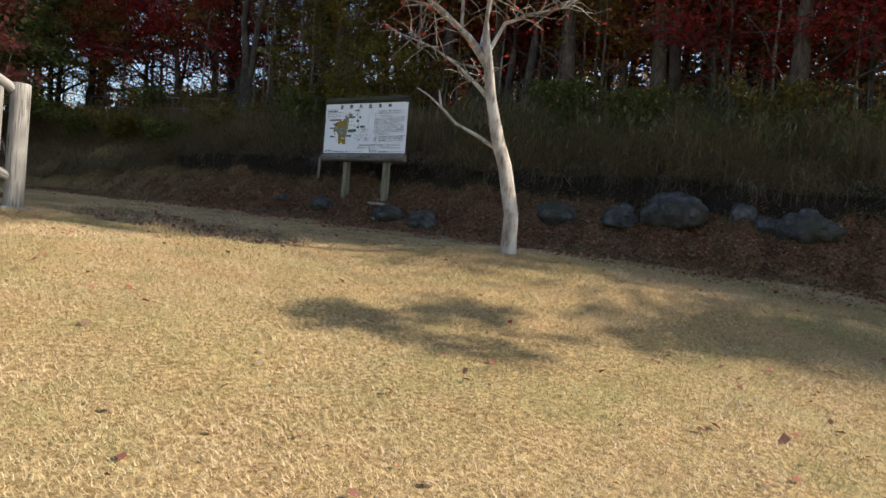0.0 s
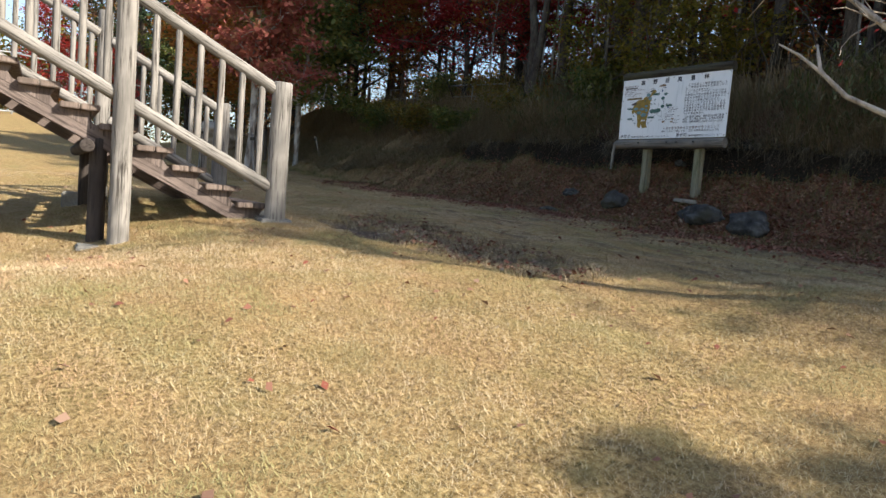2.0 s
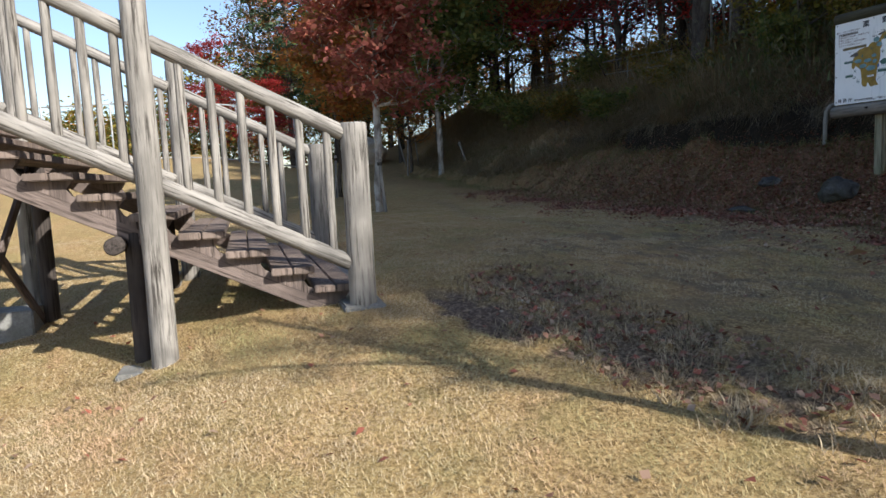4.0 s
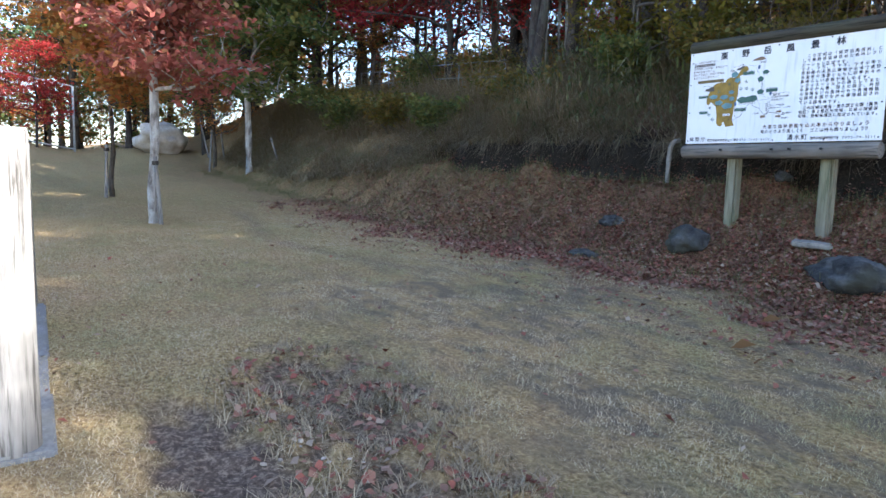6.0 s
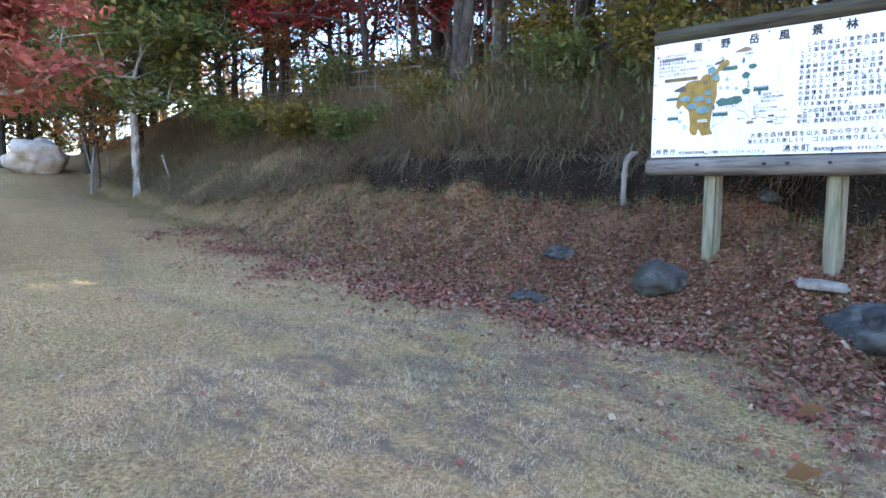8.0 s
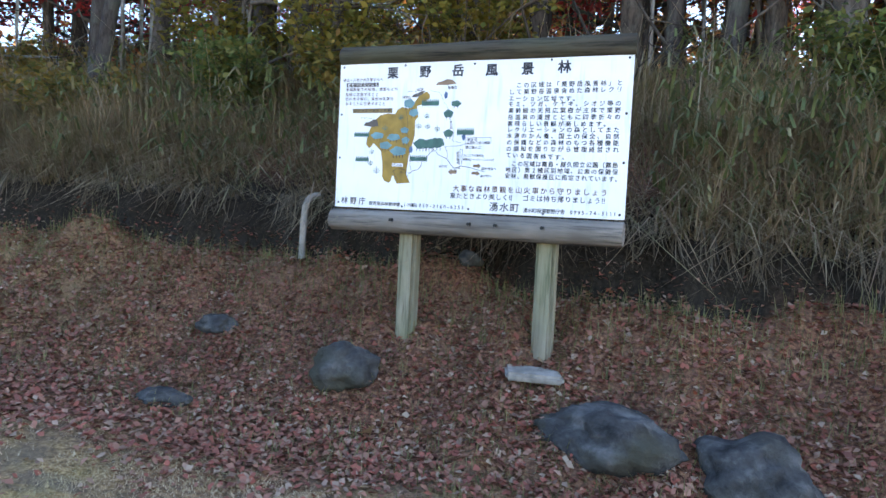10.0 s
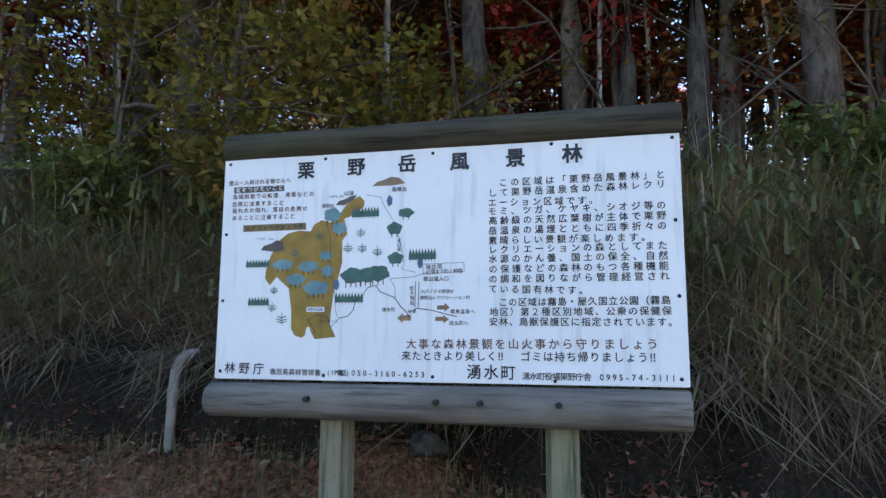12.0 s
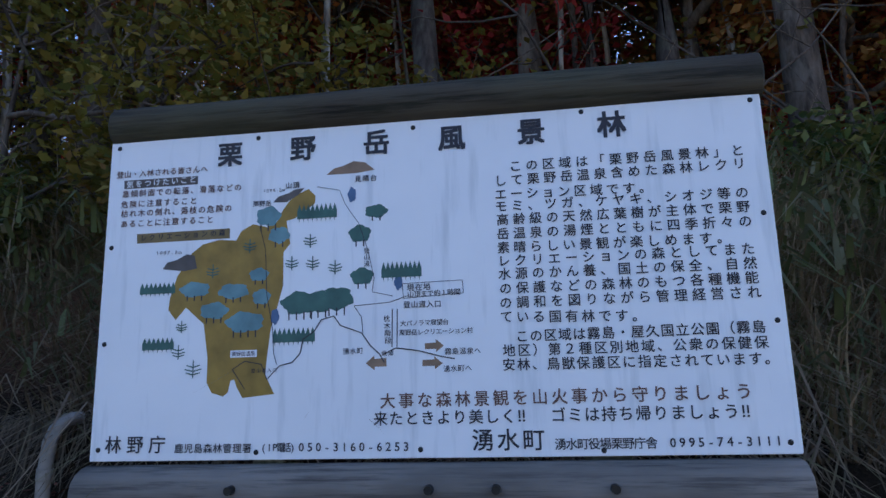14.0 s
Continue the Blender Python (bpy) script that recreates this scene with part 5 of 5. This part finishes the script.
def letter_row(text, u0, v0, u1, v1, size, material):
    verts, faces = [], []
    n = max(1, len(text) - 1)
    bold = ((-0.03, -0.02), (0.03, -0.02), (-0.03, 0.03), (0.03, 0.03), (0, 0)) if size > 0.06 else ((0, 0), (0.022, 0.0), (0.0, 0.022), (0.022, 0.022)) if size > 0.02 else ((0, 0), (0.02, 0.01))
    for i, ch in enumerate(text):
        vs, fs = glyph(ch)
        for k, (bx, by) in enumerate(bold):
            base = len(verts)
            cx, cy = u0 + (u1 - u0) * i / n, v0 + (v1 - v0) * i / n
            verts += [(cx + (x + bx) * size, cy + (y + by) * size, k) for x, y in vs]
            faces += [tuple(base + j for j in f) for f in fs]
    me = mesh_of("lettering", [(x, -0.0062 - 0.00015 * k, y) for x, y, k in verts], faces, material)
    return tagged(part("lettering", me, material, PANEL), kind="stuff" if len(text) > 1 else "")


def flat_shape(name, pts, material, lift):
    LAYER[0] += 1
    depth = -0.0044 - 0.00025 * lift - 0.000004 * LAYER[0]
    faces = tessellate_polygon([[Vector((x, y, 0)) for x, y in pts]])
    return part(name, mesh_of(name, [(x, depth, y) for x, y in pts], [tuple(f) for f in faces], material), material, PANEL)


def blob(u, v, rx, ry, material, lift):
    pts = []
    for k in range(28):
        a = 2 * math.pi * k / 28
        q = 1 + 0.09 * math.sin(5 * a + u * 40) + 0.05 * math.sin(11 * a)
        pts.append((u + rx * q * math.cos(a), v + ry * q * math.sin(a)))
    flat_shape("tree_mark", pts, material, lift)
    if material in (MAP_GREEN, MAP_TEAL):
        n = max(1, round(rx / 0.014))
        for k in range(n):
            x = u + (k - (n - 1) / 2) * 0.022
            flat_shape("stem_mark", [(x - 0.002, v - ry * 1.5), (x + 0.002, v - ry * 1.5), (x + 0.002, v - ry * 0.8), (x - 0.002, v - ry * 0.8)], INK, lift + 0.5)


def tree_row(u, v, w, h, n):
    pts = [(u - w / 2, v - h * 0.3)]
    for k in range(n):
        x = u - w / 2 + w * k / n
        pts += [(x, v + h * 0.12), (x + w / n * 0.5, v + h * 0.5)]
    pts += [(u + w / 2, v + h * 0.1), (u + w / 2, v - h * 0.3)]
    for k in range(n - 1, -1, -1):
        x = u - w / 2 + w * k / n
        pts += [(x + w / n * 0.6, v - h * 0.3), (x + w / n * 0.5, v - h * 0.5), (x + w / n * 0.35, v - h * 0.3)]
    flat_shape("conifer_row_mark", pts, MAP_GREEN, 3)


def pine_mark(u, v, s):
    for x0, y0, x1, y1 in ((0, -0.5, 0, 0.5), (-0.5, 0.0, 0, -0.12), (0.5, 0.0, 0, -0.12), (-0.4, 0.22, 0, 0.1), (0.4, 0.22, 0, 0.1), (-0.42, -0.2, 0, -0.3), (0.42, -0.2, 0, -0.3)):
        stroke_line([(u + x0 * s, v + y0 * s), (u + x1 * s, v + y1 * s)], 0.0032, MAP_GREEN)


def stroke_line(pts, w, material=None):
    bm = bmesh.new()
    for a, b in zip(pts, pts[1:]):
        d = Vector((b[0] - a[0], b[1] - a[1]))
        if d.length < 1e-6:
            continue
        d.normalize()
        n = Vector((-d.y, d.x)) * w / 2
        q = [(a[0] + n.x, a[1] + n.y), (a[0] - n.x, a[1] - n.y), (b[0] - n.x, b[1] - n.y), (b[0] + n.x, b[1] + n.y)]
        bm.faces.new([bm.verts.new((x, -0.0058, y)) for x, y in q])
    return part("map_line", bm, material or INK, PANEL)


def screw(u, v):
    bm = bmesh.new()
    bmesh.ops.create_uvsphere(bm, u_segments=10, v_segments=6, radius=0.0075)
    bmesh.ops.scale(bm, vec=(1, 0.5, 1), verts=bm.verts)
    return part("screw", bm, SCREW, PANEL, "", pose(u, -0.004, v))


flat_shape("map_area", [(-0.671, 0.112), (-0.638, 0.137), (-0.587, 0.148), (-0.535, 0.143), (-0.519, 0.171), (-0.485, 0.189), (-0.442, 0.178), (-0.412, 0.191), (-0.397, 0.222), (-0.379, 0.247), (-0.359, 0.267), (-0.317, 0.285), (-0.296, 0.263), (-0.298, 0.240), (-0.333, 0.215), (-0.358, 0.199), (-0.383, 0.193), (-0.370, 0.125), (-0.390, 0.101), (-0.389, 0.005), (-0.405, -0.057), (-0.423, -0.118), (-0.432, -0.193), (-0.436, -0.245), (-0.409, -0.298), (-0.501, -0.307), (-0.518, -0.279), (-0.527, -0.256), (-0.538, -0.259), (-0.545, -0.291), (-0.559, -0.302), (-0.593, -0.291), (-0.609, -0.262), (-0.609, -0.194), (-0.625, -0.097), (-0.682, -0.047), (-0.712, -0.082), (-0.736, -0.053), (-0.733, -0.017), (-0.714, 0.044)], MAP_OCHRE, 1)
flat_shape("hill", [(-0.761, 0.069), (-0.748, 0.088), (-0.717, 0.095), (-0.688, 0.110), (-0.662, 0.105), (-0.653, 0.066), (-0.694, 0.060)], MAP_BROWN, 2)
flat_shape("hill", [(-0.425, 0.251), (-0.410, 0.267), (-0.376, 0.277), (-0.359, 0.286), (-0.329, 0.289), (-0.351, 0.267), (-0.384, 0.249)], MAP_BROWN, 2)
flat_shape("hill", [(-0.263, 0.324), (-0.241, 0.342), (-0.216, 0.347), (-0.182, 0.360), (-0.148, 0.354), (-0.120, 0.330), (-0.174, 0.323)], MAP_TAN, 1)
flat_shape("band", [(-0.850, 0.180), (-0.556, 0.181), (-0.555, 0.151), (-0.848, 0.151)], MAP_BAND, 1)
flat_shape("note_bar", [(-0.903, 0.350), (-0.664, 0.349), (-0.663, 0.323), (-0.901, 0.323)], MAP_BROWN, 1)
flat_shape("name_plate", [(-0.541, -0.175), (-0.462, -0.175), (-0.462, -0.195), (-0.541, -0.195)], PANEL_WHITE, 2)
flat_shape("arrow", [(0.017, -0.173), (0.047, -0.172), (0.047, -0.162), (0.069, -0.181), (0.047, -0.198), (0.048, -0.189), (0.017, -0.189)], MAP_TAN, 1)
flat_shape("arrow", [(0.010, -0.218), (0.042, -0.217), (0.042, -0.209), (0.065, -0.228), (0.043, -0.243), (0.043, -0.234), (0.009, -0.234)], MAP_TAN, 1)
flat_shape("arrow", [(-0.090, -0.209), (-0.124, -0.211), (-0.124, -0.201), (-0.148, -0.222), (-0.123, -0.242), (-0.123, -0.232), (-0.090, -0.232)], MAP_TAN, 1)
blob(-0.438, 0.210, 0.037, 0.029, MAP_TEAL, 2)
blob(-0.404, 0.152, 0.032, 0.024, MAP_TEAL, 2)
blob(-0.462, 0.039, 0.029, 0.019, MAP_TEAL, 2)
blob(-0.657, 0.004, 0.046, 0.022, MAP_TEAL, 2)
blob(-0.538, -0.006, 0.046, 0.022, MAP_TEAL, 2)
blob(-0.595, -0.060, 0.043, 0.024, MAP_TEAL, 2)
blob(-0.501, -0.096, 0.057, 0.029, MAP_TEAL, 2)
blob(-0.453, -0.026, 0.027, 0.022, MAP_TEAL, 2)
blob(-0.116, 0.206, 0.033, 0.019, MAP_GREEN, 1)
blob(-0.164, 0.143, 0.032, 0.025, MAP_GREEN, 1)
blob(-0.158, 0.020, 0.033, 0.024, MAP_GREEN, 1)
blob(-0.337, -0.048, 0.056, 0.032, MAP_GREEN, 1)
blob(-0.231, -0.040, 0.048, 0.032, MAP_GREEN, 1)
blob(-0.285, -0.047, 0.048, 0.030, MAP_GREEN, 1)
tree_row(-0.773, 0.009, 0.111, 0.041, 8)
tree_row(-0.762, -0.153, 0.098, 0.044, 7)
tree_row(-0.355, -0.142, 0.124, 0.051, 9)
tree_row(-0.291, 0.212, 0.119, 0.054, 9)
tree_row(-0.045, 0.029, 0.114, 0.057, 9)
pine_mark(-0.310, 0.130, 0.041)
pine_mark(-0.364, 0.067, 0.041)
pine_mark(-0.302, 0.064, 0.041)
pine_mark(-0.236, 0.049, 0.041)
pine_mark(-0.651, -0.224, 0.051)
pine_mark(-0.692, -0.103, 0.035)
pine_mark(-0.698, -0.175, 0.041)
pine_mark(-0.603, 0.055, 0.041)
pine_mark(-0.492, 0.124, 0.041)
stroke_line([(-0.394, -0.221), (-0.359, -0.214), (-0.335, -0.189), (-0.328, -0.151), (-0.295, -0.129), (-0.275, -0.098), (-0.239, -0.089), (-0.220, -0.116), (-0.159, -0.139), (-0.135, -0.174), (-0.109, -0.198), (-0.096, -0.221)], 0.0032)
stroke_line([(-0.394, -0.221), (-0.431, -0.258), (-0.448, -0.216), (-0.497, -0.206), (-0.533, -0.228), (-0.495, -0.283)], 0.0025)
stroke_line([(-0.181, -0.063), (-0.078, -0.057), (-0.023, -0.039)], 0.0019)
stroke_line([(-0.181, -0.063), (-0.159, -0.096), (-0.156, -0.139)], 0.0019)
stroke_line([(-0.072, -0.076), (-0.074, -0.180)], 0.0025)
stroke_line([(-0.058, -0.077), (-0.060, -0.180)], 0.0025)
stroke_line([(-0.096, -0.199), (-0.064, -0.183), (-0.002, -0.192), (0.059, -0.209), (0.098, -0.217)], 0.0032)
stroke_line([(-0.043, -0.007), (0.125, -0.004), (0.127, -0.040), (-0.040, -0.048), (-0.043, -0.007)], 0.0016)
stroke_line([(-0.291, 0.289), (-0.224, 0.275), (-0.207, 0.232), (-0.166, 0.171), (-0.141, 0.095), (-0.123, 0.013), (-0.129, -0.026), (-0.070, -0.040)], 0.0016)
stroke_line([(-0.463, 0.181), (-0.444, 0.113), (-0.437, -0.019), (-0.418, -0.115), (-0.413, -0.186), (-0.403, -0.217)], 0.0019)
screw(-0.925, 0.454)
screw(-0.476, 0.454)
screw(-0.005, 0.449)
screw(0.475, 0.457)
screw(0.926, 0.453)
screw(-0.930, 0.142)
screw(0.926, 0.137)
screw(-0.931, -0.145)
screw(0.928, -0.145)
screw(-0.927, -0.442)
screw(-0.457, -0.453)
screw(-0.000, -0.451)
screw(0.474, -0.459)
screw(0.924, -0.445)
# plain blue blobs in place of the hikers drawn on the map
blob(-0.054, -0.001, 0.012, 0.022, MAP_BLUE, 2)
blob(-0.187, 0.259, 0.012, 0.022, MAP_BLUE, 2)
blob(-0.411, -0.084, 0.012, 0.022, MAP_BLUE, 3)
letter_row("この区域は「栗野岳風景林」と", 0.284, 0.311, 0.878, 0.312, 0.0349, INK)
letter_row("して栗野岳温泉含めた森林レクリ", 0.241, 0.271, 0.878, 0.275, 0.0349, INK)
letter_row("エーション区域です。", 0.240, 0.232, 0.631, 0.225, 0.0349, INK)
letter_row("モミ、ツガ、ケヤキ、シオジ等の", 0.239, 0.197, 0.877, 0.195, 0.0349, INK)
letter_row("高齢級の天然広葉樹が主体で栗野", 0.242, 0.159, 0.876, 0.156, 0.0349, INK)
letter_row("岳温泉の湯煙とともに四季折々の", 0.241, 0.119, 0.877, 0.117, 0.0349, INK)
letter_row("素晴らしい景観が楽しめます。", 0.241, 0.080, 0.818, 0.076, 0.0349, INK)
letter_row("レクリエーションの森としてまた", 0.241, 0.043, 0.876, 0.043, 0.0349, INK)
letter_row("水源のかん養、国土の保全、自然", 0.241, 0.007, 0.877, 0.005, 0.0349, INK)
letter_row("の保護などの森林のもつ各種機能", 0.242, -0.033, 0.877, -0.033, 0.0349, INK)
letter_row("の調和を図りながら管理経営され", 0.241, -0.072, 0.879, -0.071, 0.0349, INK)
letter_row("ている国有林です。", 0.241, -0.110, 0.586, -0.120, 0.0349, INK)
letter_row("この区域は霧島・屋久国立公園（霧島", 0.280, -0.163, 0.880, -0.160, 0.0349, INK)
letter_row("地区）第２種区別地域、公衆の保健保", 0.244, -0.200, 0.882, -0.199, 0.0349, INK)
letter_row("安林、鳥獣保護区に指定されています。", 0.242, -0.237, 0.902, -0.240, 0.0349, INK)
letter_row("大事な森林景観を山火事から守りましょう", -0.088, -0.324, 0.827, -0.320, 0.0429, INK_BROWN)
letter_row("来たときより美しく‼　ゴミは持ち帰りましょう‼", -0.108, -0.370, 0.835, -0.368, 0.0397, INK)
letter_row("湧水町", 0.165, -0.429, 0.297, -0.430, 0.0587, INK)
letter_row("湧水町役場栗野庁舎", 0.365, -0.442, 0.592, -0.442, 0.0302, INK)
letter_row("0995-74-3111", 0.644, -0.442, 0.896, -0.441, 0.0318, INK)
letter_row("林野庁", -0.881, -0.428, -0.748, -0.429, 0.0508, INK)
letter_row("鹿児島森林管理署", -0.682, -0.440, -0.483, -0.442, 0.0270, INK)
letter_row("(IP電話)", -0.435, -0.441, -0.353, -0.441, 0.0270, INK)
letter_row("050-3160-6253", -0.328, -0.441, -0.039, -0.443, 0.0318, INK)
letter_row("栗", -0.563, 0.409, -0.563, 0.409, 0.0794, INK)
letter_row("野", -0.336, 0.411, -0.336, 0.411, 0.0794, INK)
letter_row("岳", -0.114, 0.412, -0.114, 0.412, 0.0794, INK)
letter_row("風", 0.107, 0.409, 0.107, 0.409, 0.0794, INK)
letter_row("景", 0.333, 0.410, 0.333, 0.410, 0.0794, INK)
letter_row("林", 0.555, 0.413, 0.555, 0.413, 0.0794, INK)
letter_row("登山・入林される皆さんへ", -0.917, 0.369, -0.644, 0.369, 0.0238, INK_BROWN)
letter_row("気をつけたいこと", -0.882, 0.336, -0.679, 0.339, 0.0238, PANEL_WHITE)
letter_row("急傾斜面での転落、滑落などの", -0.894, 0.307, -0.535, 0.304, 0.0238, INK_BROWN)
letter_row("危険に注意すること", -0.896, 0.274, -0.674, 0.272, 0.0238, INK_BROWN)
letter_row("枯れ木の倒れ、落枝の危険の", -0.894, 0.245, -0.563, 0.242, 0.0238, INK_BROWN)
letter_row("あることに注意すること", -0.893, 0.213, -0.619, 0.211, 0.0238, INK_BROWN)
letter_row("レクリエーションの森", -0.827, 0.167, -0.579, 0.169, 0.0206, INK)
letter_row("1087.8m", -0.780, 0.119, -0.708, 0.117, 0.0143, INK)
letter_row("1094.2m", -0.452, 0.288, -0.394, 0.287, 0.0143, INK)
letter_row("山頂", -0.378, 0.299, -0.355, 0.299, 0.0206, INK)
letter_row("栗野岳", -0.477, 0.250, -0.439, 0.249, 0.0190, INK)
letter_row("見晴台", -0.169, 0.305, -0.123, 0.305, 0.0206, INK)
letter_row("登山道", -0.144, 0.092, -0.144, 0.055, 0.0175, INK)
letter_row("現在地", -0.020, -0.019, 0.026, -0.018, 0.0206, INK)
letter_row("山頂まで約1時間", -0.020, -0.038, 0.110, -0.036, 0.0190, INK)
letter_row("登山道入口", -0.031, -0.066, 0.055, -0.067, 0.0206, INK)
letter_row("枕木階段", -0.088, -0.102, -0.085, -0.162, 0.0190, INK)
letter_row("大パノラマ展望台", -0.042, -0.117, 0.076, -0.117, 0.0175, INK)
letter_row("栗野岳レクリエーション村", -0.045, -0.142, 0.141, -0.142, 0.0175, INK)
letter_row("霧島温泉へ", 0.080, -0.197, 0.160, -0.197, 0.0190, INK)
letter_row("湧水町へ", 0.075, -0.243, 0.134, -0.242, 0.0190, INK)
letter_row("湧水町", -0.204, -0.188, -0.164, -0.187, 0.0190, INK)
letter_row("県道", -0.096, -0.197, -0.077, -0.196, 0.0159, INK)
letter_row("登山道入口", -0.471, -0.233, -0.408, -0.233, 0.0127, INK)
letter_row("栗野岳温泉", -0.530, -0.185, -0.474, -0.185, 0.0143, INK)
